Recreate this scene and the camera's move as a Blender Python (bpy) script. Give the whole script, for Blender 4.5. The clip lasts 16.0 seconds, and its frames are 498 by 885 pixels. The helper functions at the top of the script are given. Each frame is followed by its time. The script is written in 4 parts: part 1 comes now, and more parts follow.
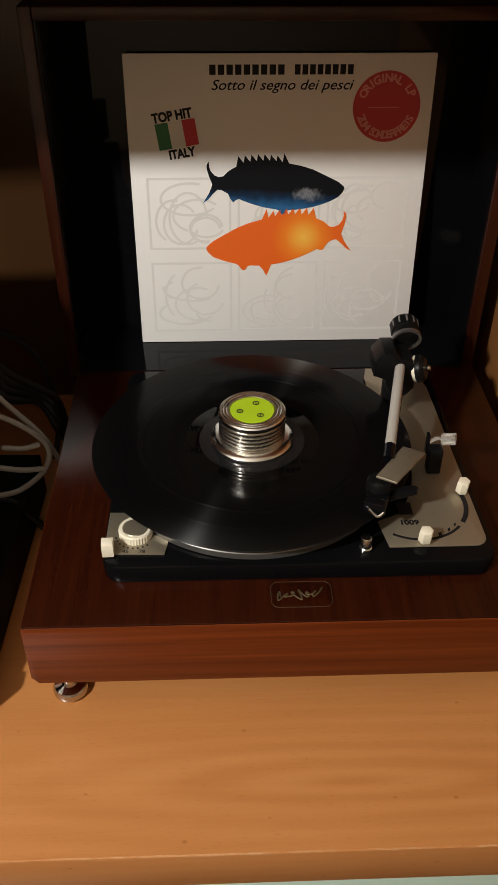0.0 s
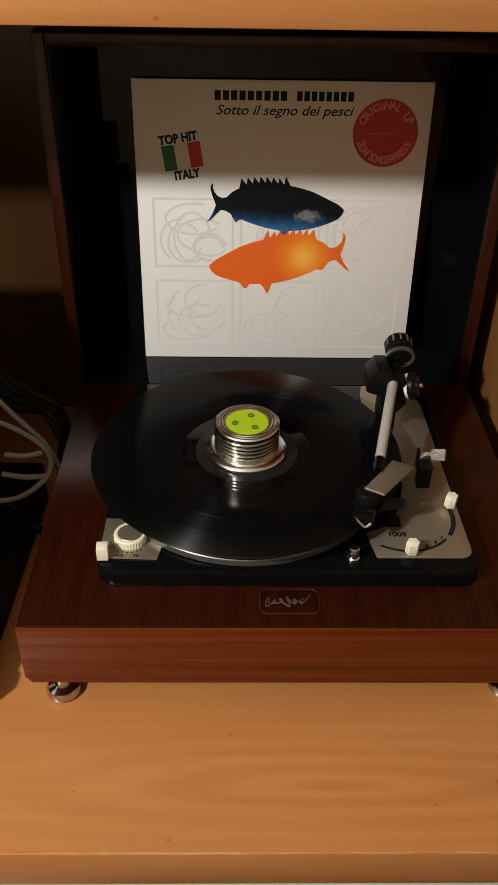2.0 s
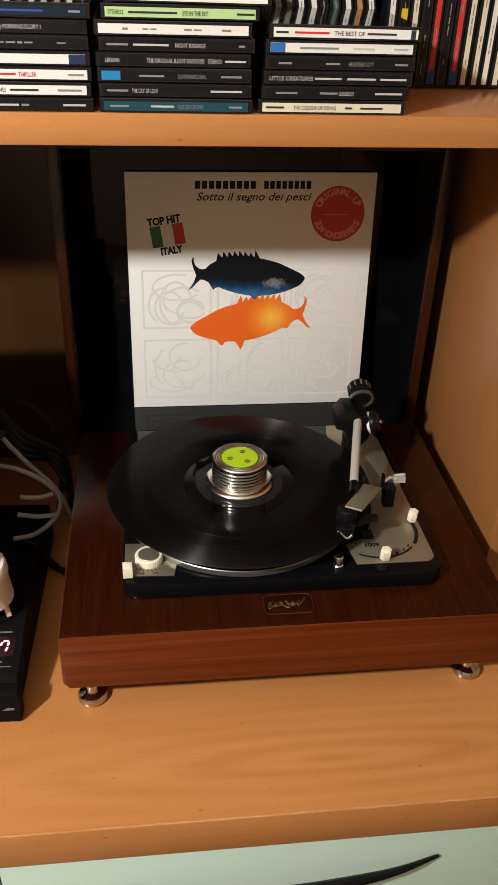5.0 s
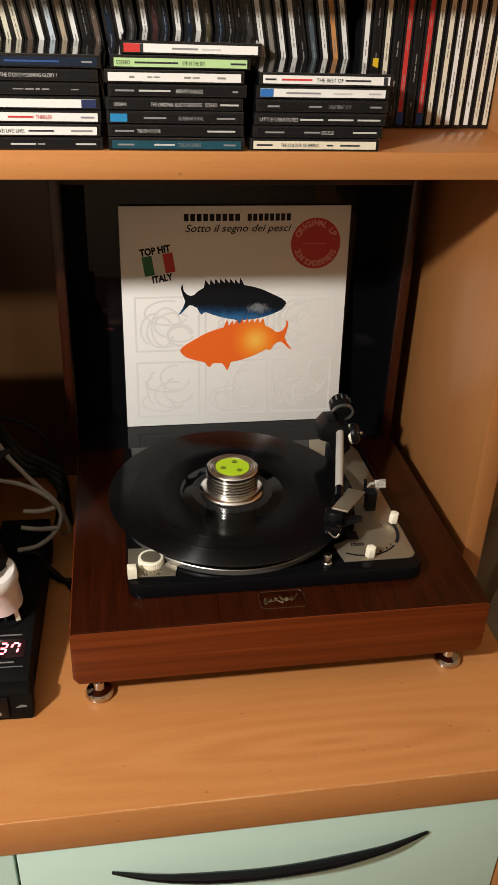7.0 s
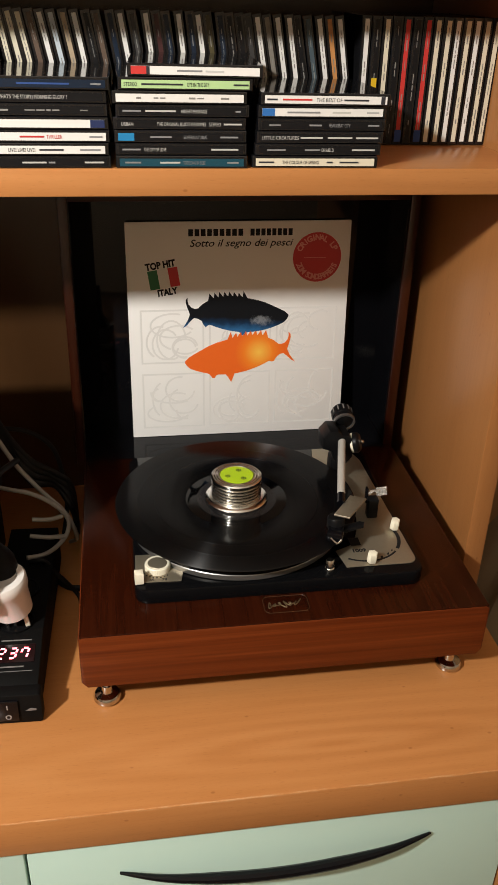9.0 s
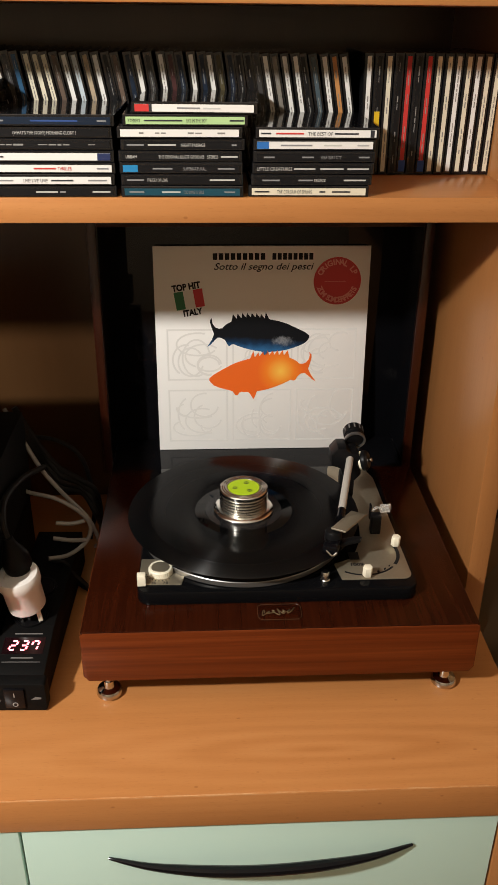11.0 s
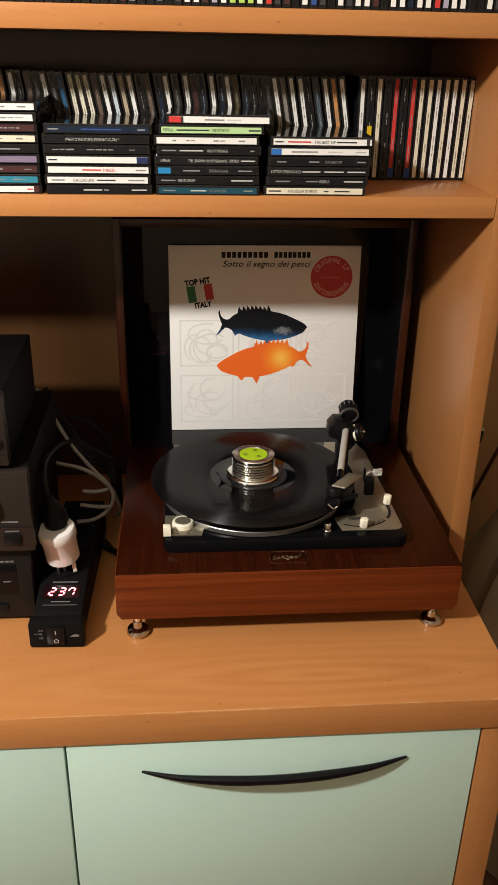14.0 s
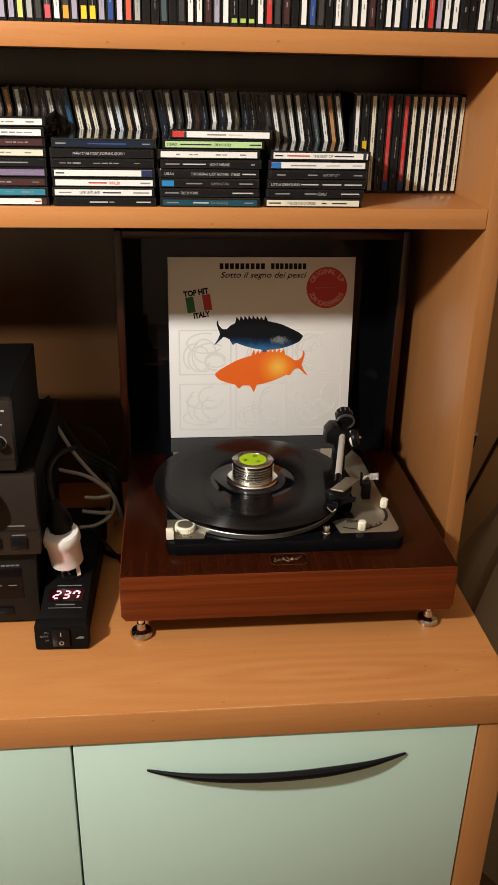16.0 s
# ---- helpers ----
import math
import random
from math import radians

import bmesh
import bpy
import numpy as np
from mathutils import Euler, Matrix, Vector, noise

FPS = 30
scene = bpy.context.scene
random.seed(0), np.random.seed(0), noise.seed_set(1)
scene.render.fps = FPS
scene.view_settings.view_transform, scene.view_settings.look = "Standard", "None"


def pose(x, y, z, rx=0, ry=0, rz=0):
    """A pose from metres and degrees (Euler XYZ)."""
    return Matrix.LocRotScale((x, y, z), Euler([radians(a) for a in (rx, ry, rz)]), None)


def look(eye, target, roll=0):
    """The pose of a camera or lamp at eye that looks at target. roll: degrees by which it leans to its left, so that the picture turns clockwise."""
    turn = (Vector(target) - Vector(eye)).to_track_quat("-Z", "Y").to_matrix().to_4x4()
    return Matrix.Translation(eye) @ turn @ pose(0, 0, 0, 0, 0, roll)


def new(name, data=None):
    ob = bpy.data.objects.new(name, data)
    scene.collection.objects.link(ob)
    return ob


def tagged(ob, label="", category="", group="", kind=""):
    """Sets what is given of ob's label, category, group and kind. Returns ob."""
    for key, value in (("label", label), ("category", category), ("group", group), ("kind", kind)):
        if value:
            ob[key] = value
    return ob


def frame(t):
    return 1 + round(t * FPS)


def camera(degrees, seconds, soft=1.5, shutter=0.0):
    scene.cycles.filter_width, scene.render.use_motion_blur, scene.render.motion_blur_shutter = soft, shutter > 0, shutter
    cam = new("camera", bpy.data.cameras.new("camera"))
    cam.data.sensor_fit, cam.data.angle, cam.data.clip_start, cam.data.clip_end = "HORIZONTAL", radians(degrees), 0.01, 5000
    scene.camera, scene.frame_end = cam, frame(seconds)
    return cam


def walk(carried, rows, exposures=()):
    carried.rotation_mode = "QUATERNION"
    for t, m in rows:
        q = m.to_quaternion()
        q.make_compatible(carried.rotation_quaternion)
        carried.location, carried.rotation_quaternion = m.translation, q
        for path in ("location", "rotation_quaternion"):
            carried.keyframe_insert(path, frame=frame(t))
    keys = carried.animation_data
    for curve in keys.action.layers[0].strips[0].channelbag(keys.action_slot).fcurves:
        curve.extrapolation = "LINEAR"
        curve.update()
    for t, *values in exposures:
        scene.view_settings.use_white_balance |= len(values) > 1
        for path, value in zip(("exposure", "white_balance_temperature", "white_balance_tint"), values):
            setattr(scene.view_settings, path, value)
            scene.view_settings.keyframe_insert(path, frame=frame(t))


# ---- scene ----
cam = camera(33.1, 16.0)
PATH = [
    (0, (0.068, 0.044, 0.643), (0.13, 1.623, -0.582), 0.4),
    (0.5, (0.063, 0.04, 0.647), (0.139, 1.625, -0.571), 0.8),
    (1, (0.06, 0.034, 0.644), (0.137, 1.63, -0.559), 1.0),
    (1.5, (0.068, 0.026, 0.645), (0.127, 1.63, -0.548), 1.0),
    (2, (0.083, 0.019, 0.648), (0.119, 1.632, -0.534), 1.1),
    (2.5, (0.101, -0.001, 0.658), (0.111, 1.623, -0.509), 0.9),
    (3, (0.084, -0.017, 0.67), (0.13, 1.62, -0.479), 1.2),
    (3.5, (0.048, -0.041, 0.688), (0.149, 1.604, -0.446), 1.5),
    (4, (0.02, -0.064, 0.693), (0.17, 1.592, -0.419), 1.8),
    (4.5, (0.011, -0.086, 0.702), (0.198, 1.58, -0.389), 2.0),
    (7, (-0.033, -0.182, 0.719), (0.262, 1.531, -0.27), 2.2),
    (7.5, (-0.035, -0.191, 0.717), (0.267, 1.526, -0.263), 2.1),
    (8, (-0.038, -0.199, 0.72), (0.273, 1.523, -0.249), 2.1),
    (8.5, (-0.043, -0.21, 0.719), (0.27, 1.516, -0.24), 2.0),
    (9, (-0.037, -0.206, 0.724), (0.251, 1.525, -0.234), 1.8),
    (11.5, (0.072, -0.286, 0.74), (0.129, 1.498, -0.161), 0.6),
    (12, (0.081, -0.312, 0.735), (0.121, 1.479, -0.154), 0.7),
    (12.5, (0.057, -0.34, 0.729), (0.12, 1.454, -0.154), 0.9),
    (13, (0.022, -0.377, 0.727), (0.13, 1.415, -0.156), 1.0),
    (13.5, (0.004, -0.417, 0.73), (0.144, 1.376, -0.145), 1.1),
    (14, (-0.006, -0.423, 0.737), (0.149, 1.375, -0.126), 1.2),
    (14.5, (-0.009, -0.418, 0.738), (0.16, 1.38, -0.12), 1.1),
    (15, (-0.017, -0.43, 0.737), (0.169, 1.371, -0.112), 1.2),
    (15.5, (-0.024, -0.445, 0.737), (0.169, 1.36, -0.103), 1.2),
    (16, (-0.027, -0.454, 0.736), (0.159, 1.357, -0.093), 1.3),
]
EXPOSURES = [(0.0, -0.22), (2.2, -0.24), (3.1, 0.02), (16.0, 0.02)]
walk(cam, [(t, look(eye, target, roll)) for t, eye, target, roll in PATH], EXPOSURES)

# ---- light: one warm room lamp behind the viewer, up and to the left ----
world = bpy.data.worlds.new("room_dark")
scene.world = world
world.use_nodes = True
world.node_tree.nodes["Background"].inputs[0].default_value = (0.02, 0.018, 0.015, 1)
world.node_tree.nodes["Background"].inputs[1].default_value = 0.1
lamp_data = bpy.data.lights.new("room_lamp", "POINT")
lamp_data.energy, lamp_data.color, lamp_data.shadow_soft_size = 153, (1.0, 0.965, 0.91), 0.048
lamp = new("room_lamp", lamp_data)
lamp.matrix_world = pose(-0.97, -0.48, 1.290)


# ---- materials ----
def material(name, color, rough=0.5, metal=0.0, coat=0.0, spec=0.5):
    m = bpy.data.materials.new(name)
    m.use_nodes = True
    b = m.node_tree.nodes["Principled BSDF"]
    b.inputs["Base Color"].default_value = (*color, 1)
    b.inputs["Roughness"].default_value = rough
    b.inputs["Metallic"].default_value = metal
    b.inputs["Coat Weight"].default_value = coat
    b.inputs["Coat Roughness"].default_value = 0.08
    b.inputs["Specular IOR Level"].default_value = spec
    return m


def node(m, kind, **values):
    n = m.node_tree.nodes.new(kind)
    for key, value in values.items():
        n.inputs[key.replace("_", " ")].default_value = value
    return n


def wire(m, a, out, b, into):
    m.node_tree.links.new(a.outputs[out], b.inputs[into])


def bsdf(m):
    return m.node_tree.nodes["Principled BSDF"]


def ramp(m, stops):
    r = m.node_tree.nodes.new("ShaderNodeValToRGB")
    e = r.color_ramp.elements
    while len(e) < len(stops):
        e.new(0.5)
    for k, (at, c) in zip(e, stops):
        k.position, k.color = at, (*c, 1)
    return r


def mapped(m, scale, turn=(0, 0, 0)):
    tc = m.node_tree.nodes.new("ShaderNodeTexCoord")
    mp = m.node_tree.nodes.new("ShaderNodeMapping")
    mp.inputs["Scale"].default_value = scale
    mp.inputs["Rotation"].default_value = turn
    wire(m, tc, "Object", mp, "Vector")
    return mp


def bump(m, source, out, strength, distance=0.001):
    b = node(m, "ShaderNodeBump", Strength=strength, Distance=distance)
    wire(m, source, out, b, "Height")
    wire(m, b, "Normal", bsdf(m), "Normal")


def rough_noise(m, scale, low, high):
    n = node(m, "ShaderNodeTexNoise", Scale=scale, Detail=4.0)
    tc = m.node_tree.nodes.new("ShaderNodeTexCoord")
    wire(m, tc, "Object", n, "Vector")
    r = node(m, "ShaderNodeMapRange", To_Min=low, To_Max=high)
    r.inputs["From Min"].default_value, r.inputs["From Max"].default_value = 0.3, 0.7
    wire(m, n, "Fac", r, "Value")
    wire(m, r, "Result", bsdf(m), "Roughness")
    return n


def wood(name, stops, scale, rough, coat=0.0, figure=0.35, relief=0.05, spec=0.5):
    """Veneer: long fibres stretched along the grain, broad figure and fine pores."""
    m = material(name, stops[1][1], rough, coat=coat, spec=spec)
    fibre = node(m, "ShaderNodeTexNoise", Scale=1.0, Detail=8.0, Roughness=0.62, Distortion=0.3)
    wire(m, mapped(m, scale), "Vector", fibre, "Vector")
    broad = node(m, "ShaderNodeTexWave", Scale=1.0, Distortion=7.0, Detail=3.0)
    broad.inputs["Detail Scale"].default_value = 0.6
    broad.wave_type, broad.bands_direction, broad.wave_profile = "BANDS", "DIAGONAL", "SIN"
    wire(m, mapped(m, tuple(v * 0.16 for v in scale)), "Vector", broad, "Vector")
    mix = m.node_tree.nodes.new("ShaderNodeMix")
    mix.inputs["Factor"].default_value = figure
    wire(m, fibre, "Fac", mix, "A")
    wire(m, broad, "Fac", mix, "B")
    r = ramp(m, stops)
    wire(m, mix, "Result", r, "Fac")
    wire(m, r, "Color", bsdf(m), "Base Color")
    pores = node(m, "ShaderNodeTexNoise", Scale=1.0, Detail=4.0)
    wire(m, mapped(m, tuple(v * 5 for v in scale)), "Vector", pores, "Vector")
    bump(m, pores, "Fac", relief, 0.0006)
    return m


BEECH = ((0.30, (0.425, 0.168, 0.049)), (0.50, (0.485, 0.202, 0.063)), (0.70, (0.53, 0.233, 0.078)))


def beech(name, turn, worn=False, deep=1.0):
    """Beech veneer: faint broad tone, long fibres, nested oval figure and short dark flecks; turn swaps the grain's way."""
    m = material(name, BEECH[1][1], 0.30)

    def space(along, across, at=(0, 0)):
        mp = mapped(m, (along, across, across) if turn == "x" else (across, across, along))
        mp.inputs["Location"].default_value = (-at[0] * along, -at[1] * across, 0) if turn == "x" else (-at[0] * across, 0, -at[1] * along)
        return mp
    tone = node(m, "ShaderNodeTexNoise", Scale=1.0, Detail=3.0, Roughness=0.5)
    wire(m, space(1.5, 9), "Vector", tone, "Vector")
    fibre = node(m, "ShaderNodeTexNoise", Scale=1.0, Detail=7.0, Roughness=0.7)
    wire(m, space(5, 120), "Vector", fibre, "Vector")
    oval = node(m, "ShaderNodeTexWave", Scale=1.1, Distortion=2.2, Detail=2.5)
    oval.wave_type, oval.rings_direction = "RINGS", "SPHERICAL"
    oval.inputs["Detail Scale"].default_value = 1.2
    wire(m, space(2.2, 17, (0.17, 0.415)), "Vector", oval, "Vector")
    a = node(m, "ShaderNodeMix")
    a.inputs["Factor"].default_value = 0.45
    wire(m, tone, "Fac", a, "A")
    wire(m, fibre, "Fac", a, "B")
    b = node(m, "ShaderNodeMix")
    b.inputs["Factor"].default_value = 0.0
    near = node(m, "ShaderNodeTexGradient")
    near.gradient_type = "SPHERICAL"
    wire(m, space(1.7, 13, (0.17, 0.415)), "Vector", near, "Vector")
    soft = node(m, "ShaderNodeMath")
    soft.operation = "MULTIPLY"
    soft.inputs[1].default_value = 0.25 if turn == "x" else 0.0
    wire(m, near, "Fac", soft, 0)
    wire(m, soft, "Value", b, "Factor")
    wire(m, a, "Result", b, "A")
    wire(m, oval, "Fac", b, "B")
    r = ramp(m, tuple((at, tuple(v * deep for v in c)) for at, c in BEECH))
    wire(m, b, "Result", r, "Fac")
    fleck = node(m, "ShaderNodeTexNoise", Scale=1.0, Detail=2.0)
    wire(m, space(110, 640), "Vector", fleck, "Vector")
    f = ramp(m, ((0.58, (1, 1, 1)), (0.74, (0.76, 0.70, 0.64))))
    wire(m, fleck, "Fac", f, "Fac")
    mul = node(m, "ShaderNodeMix")
    mul.data_type, mul.blend_type = "RGBA", "MULTIPLY"
    mul.inputs["Factor"].default_value = 0.4
    m.node_tree.links.new(r.outputs["Color"], mul.inputs[6])
    m.node_tree.links.new(f.outputs["Color"], mul.inputs[7])
    # small dark pits and scattered short scratches
    pit = node(m, "ShaderNodeTexVoronoi", Scale=1.0)
    wire(m, space(26, 42), "Vector", pit, "Vector")
    pr = ramp(m, ((0.035, (0.55, 0.42, 0.34)), (0.075, (1, 1, 1))))
    wire(m, pit, "Distance", pr, "Fac")
    mul2 = node(m, "ShaderNodeMix")
    mul2.data_type, mul2.blend_type = "RGBA", "MULTIPLY"
    mul2.inputs["Factor"].default_value = 0.55
    m.node_tree.links.new(mul.outputs[2], mul2.inputs[6])
    m.node_tree.links.new(pr.outputs["Color"], mul2.inputs[7])
    last = mul2
    if worn:
        # chipped pale line along the upper arris
        sep = node(m, "ShaderNodeSeparateXYZ")
        wire(m, mapped(m, (1, 1, 1)), "Vector", sep, "Vector")
        edge = node(m, "ShaderNodeMapRange")
        edge.inputs["From Min"].default_value, edge.inputs["From Max"].default_value = -0.0030, -0.0008
        wire(m, sep, "Z", edge, "Value")
        chip = node(m, "ShaderNodeTexNoise", Scale=1.0, Detail=6.0, Roughness=0.75)
        wire(m, mapped(m, (45, 300, 300)), "Vector", chip, "Vector")
        cr = ramp(m, ((0.46, (0, 0, 0)), (0.64, (0.45, 0.45, 0.45))))
        wire(m, chip, "Fac", cr, "Fac")
        both = node(m, "ShaderNodeMath")
        both.operation = "MULTIPLY"
        wire(m, edge, "Result", both, 0)
        m.node_tree.links.new(cr.outputs["Color"], both.inputs[1])
        last = node(m, "ShaderNodeMix")
        last.data_type = "RGBA"
        wire(m, both, "Value", last, 0)
        m.node_tree.links.new(mul2.outputs[2], last.inputs[6])
        last.inputs[7].default_value = (0.66, 0.44, 0.24, 1)
    m.node_tree.links.new(last.outputs[2], bsdf(m).inputs["Base Color"])
    bump(m, fibre, "Fac", 0.04, 0.0006)
    return m


M_beech = beech("beech_veneer_lengthwise", "x")
M_beech_edge = beech("beech_veneer_worn_edge", "x", True)
# uprights rendered too bright under the lamp, so their beech is darkened to 0.73
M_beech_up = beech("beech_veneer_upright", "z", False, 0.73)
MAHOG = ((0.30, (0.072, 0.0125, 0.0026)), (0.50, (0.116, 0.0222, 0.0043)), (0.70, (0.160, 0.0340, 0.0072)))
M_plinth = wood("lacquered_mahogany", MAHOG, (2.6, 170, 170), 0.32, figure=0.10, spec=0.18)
# same mahogany for the top, its weaker lamp light put into a darker tone
MAHOG_SHADED = ((0.32, (0.0165, 0.0030, 0.0009)), (0.50, (0.0235, 0.0044, 0.0013)), (0.68, (0.0325, 0.0063, 0.0018)))
M_plinth_top = wood("shaded_lacquered_mahogany", MAHOG_SHADED, (150, 6.0, 150), 0.22, figure=0.06, relief=0.02, spec=0.24)
# lid edges stand mostly in shadow; that shade is in this tone
M_plinth_up = wood("lacquered_mahogany_upright", tuple((a, tuple(1.15 * v for v in c)) for a, c in MAHOG_SHADED), (60, 60, 2.2), 0.28, coat=0.0, figure=0.2)
M_back = wood("brown_back_board", ((0.35, (0.047, 0.021, 0.0075)), (0.5, (0.060, 0.027, 0.0098)), (0.65, (0.073, 0.034, 0.0125))), (9, 9, 1.2), 0.24)
M_mint = material("mint_lacquer", (0.50, 0.67, 0.58), 0.38)
bump(M_mint, rough_noise(M_mint, 60, 0.32, 0.44), "Fac", 0.04, 0.0006)
M_wall = material("painted_plaster", (0.54, 0.445, 0.32), 0.85)
bump(M_wall, rough_noise(M_wall, 40, 0.8, 0.9), "Fac", 0.15, 0.002)
# unseen west wall, browner only to cut its bounce onto the side panel
M_wall_w = material("dim_bounce_plaster", (0.28, 0.21, 0.14), 0.85)
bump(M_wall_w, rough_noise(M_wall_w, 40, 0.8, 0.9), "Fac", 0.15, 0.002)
M_wall_n = material("warm_brown_plaster", (0.36, 0.21, 0.09), 0.8)
bump(M_wall_n, rough_noise(M_wall_n, 40, 0.75, 0.85), "Fac", 0.15, 0.002)
M_ceiling = material("white_ceiling_paint", (0.70, 0.66, 0.59), 0.9)
M_floor = wood("dark_parquet", ((0.35, (0.10, 0.05, 0.025)), (0.5, (0.16, 0.08, 0.04)), (0.65, (0.2, 0.11, 0.055))), (12, 2, 12), 0.4)
M_black = material("black_plastic", (0.0055, 0.0055, 0.006), 0.38, spec=0.15)
rough_noise(M_black, 90, 0.30, 0.46)
M_badge = material("clear_badge_edge", (0.050, 0.022, 0.010), 0.25, spec=0.4)
M_script = material("worn_gilt", (0.24, 0.19, 0.11), 0.35, metal=0.8)
M_matte = material("matte_black_paint", (0.005, 0.0048, 0.0047), 0.6, spec=0.08)
M_gloss = material("black_gloss_lacquer", (0.004, 0.004, 0.005), 0.05, spec=0.22)
M_enamel = material("black_enamel", (0.004, 0.004, 0.0045), 0.10, spec=0.12)
M_vinyl = material("black_vinyl", (0.0025, 0.0025, 0.0028), 0.10, spec=0.09)
M_deadwax = material("smooth_black_vinyl", (0.002, 0.002, 0.0022), 0.035, spec=0.26)
M_label = material("black_label_paper", (0.010, 0.010, 0.011), 0.16, spec=0.4)
M_chrome = material("chrome", (0.56, 0.55, 0.53), 0.12, metal=1.0)
M_steel = material("brushed_steel", (0.86, 0.84, 0.79), 0.20, metal=1.0)
M_rim = material("bright_cast_metal", (0.26, 0.255, 0.245), 0.34, metal=0.8)
M_champagne = material("satin_champagne_metal", (0.37, 0.325, 0.24), 0.38, metal=0.75)
rough_noise(M_champagne, 220, 0.36, 0.5)
M_tube = material("grey_painted_tube", (0.42, 0.40, 0.36), 0.35)
M_ivory = material("ivory_plastic", (0.84, 0.79, 0.63), 0.38)
M_white = material("white_plastic", (0.72, 0.68, 0.64), 0.35)
M_paper = material("white_printed_card", (0.85, 0.835, 0.80), 0.42)
rough_noise(M_paper, 25, 0.36, 0.5)
M_green = material("level_fluid", (0.46, 0.68, 0.02), 0.10, coat=0.6)
M_clear = material("clear_acrylic", (0.85, 0.83, 0.78), 0.08)
bsdf(M_clear).inputs["Transmission Weight"].default_value = 0.75
M_grey_print = material("pale_grey_print", (0.735, 0.722, 0.692), 0.45)
M_ink = material("black_ink", (0.010, 0.010, 0.011), 0.5, spec=0.2)
M_red = material("red_print", (0.55, 0.022, 0.028), 0.42)
M_pink = material("pale_red_print", (0.75, 0.30, 0.26), 0.42)
M_flaggreen = material("green_print", (0.012, 0.16, 0.05), 0.42)
M_cable_grey = material("grey_cable_sheath", (0.34, 0.33, 0.30), 0.42)
M_cable_black = material("black_cable_sheath", (0.008, 0.0075, 0.007), 0.5, spec=0.2)
M_face = material("dark_grey_faceplate", (0.026, 0.0195, 0.016), 0.36, metal=0.1, spec=0.25)
rough_noise(M_face, 150, 0.30, 0.44)
M_face2 = material("black_faceplate", (0.009, 0.0085, 0.008), 0.4, spec=0.25)
M_silverprint = material("silver_print", (0.42, 0.40, 0.38), 0.4)
M_dimprint = material("dim_grey_print", (0.16, 0.155, 0.15), 0.45)
M_case = material("jewel_case_plastic", (0.009, 0.009, 0.010), 0.07, spec=0.55)
M_led = material("red_led", (0.9, 0.05, 0.05), 0.4)
bsdf(M_led).inputs["Emission Color"].default_value = (1.0, 0.16, 0.20, 1)
bsdf(M_led).inputs["Emission Strength"].default_value = 7.0
M_smoke = material("dark_red_filter", (0.012, 0.004, 0.005), 0.10)
M_dust = material("grey_fabric", (0.27, 0.225, 0.145), 0.9)

# two-tone printed fish shapes: colour runs across the picture's height
M_darkshape = material("blue_black_print", (0.01, 0.012, 0.02), 0.4, spec=0.15)
_g = ramp(M_darkshape, ((0.18, (0.03, 0.13, 0.30)), (0.32, (0.010, 0.030, 0.070)), (0.44, (0.007, 0.008, 0.010))))
_n = node(M_darkshape, "ShaderNodeTexNoise", Scale=90.0, Detail=4.0)
wire(M_darkshape, mapped(M_darkshape, (1, 1, 1)), "Vector", _n, "Vector")
_s = M_darkshape.node_tree.nodes.new("ShaderNodeSeparateXYZ")
wire(M_darkshape, mapped(M_darkshape, (1, 1, 14.0)), "Vector", _s, "Vector")
_a = M_darkshape.node_tree.nodes.new("ShaderNodeMath")
_a.operation = "MULTIPLY_ADD"
_a.inputs[1].default_value, _a.inputs[2].default_value = 0.14, 0.43
wire(M_darkshape, _n, "Fac", _a, 0)
_b = M_darkshape.node_tree.nodes.new("ShaderNodeMath")
wire(M_darkshape, _a, "Value", _b, 0)
wire(M_darkshape, _s, "Z", _b, 1)
wire(M_darkshape, _b, "Value", _g, "Fac")
_sp = node(M_darkshape, "ShaderNodeTexNoise", Scale=160.0, Detail=6.0, Roughness=0.7)
wire(M_darkshape, mapped(M_darkshape, (1, 1, 1)), "Vector", _sp, "Vector")
_gd = M_darkshape.node_tree.nodes.new("ShaderNodeTexGradient")
_gd.gradient_type = "SPHERICAL"
_mp = mapped(M_darkshape, (28, 28, 60))
_mp.inputs["Location"].default_value = (-28 * 0.036, 0, 60 * 0.008)
wire(M_darkshape, _mp, "Vector", _gd, "Vector")
_ml = M_darkshape.node_tree.nodes.new("ShaderNodeMath")
_ml.operation = "MULTIPLY"
wire(M_darkshape, _sp, "Fac", _ml, 0)
wire(M_darkshape, _gd, "Fac", _ml, 1)
_th = ramp(M_darkshape, ((0.24, (0, 0, 0)), (0.46, (0.42, 0.42, 0.42))))
wire(M_darkshape, _ml, "Value", _th, "Fac")
_mx = node(M_darkshape, "ShaderNodeMix")
_mx.data_type = "RGBA"
M_darkshape.node_tree.links.new(_th.outputs["Color"], _mx.inputs[0])
M_darkshape.node_tree.links.new(_g.outputs["Color"], _mx.inputs[6])
_mx.inputs[7].default_value = (0.42, 0.44, 0.46, 1)
M_darkshape.node_tree.links.new(_mx.outputs[2], bsdf(M_darkshape).inputs["Base Color"])
M_orange = material("orange_print", (0.80, 0.16, 0.012), 0.4)
_gr = M_orange.node_tree.nodes.new("ShaderNodeTexGradient")
_gr.gradient_type = "SPHERICAL"
_mp = mapped(M_orange, (28, 28, 28))
_mp.inputs["Location"].default_value = (-28 * 0.030, 0, 0)
wire(M_orange, _mp, "Vector", _gr, "Vector")
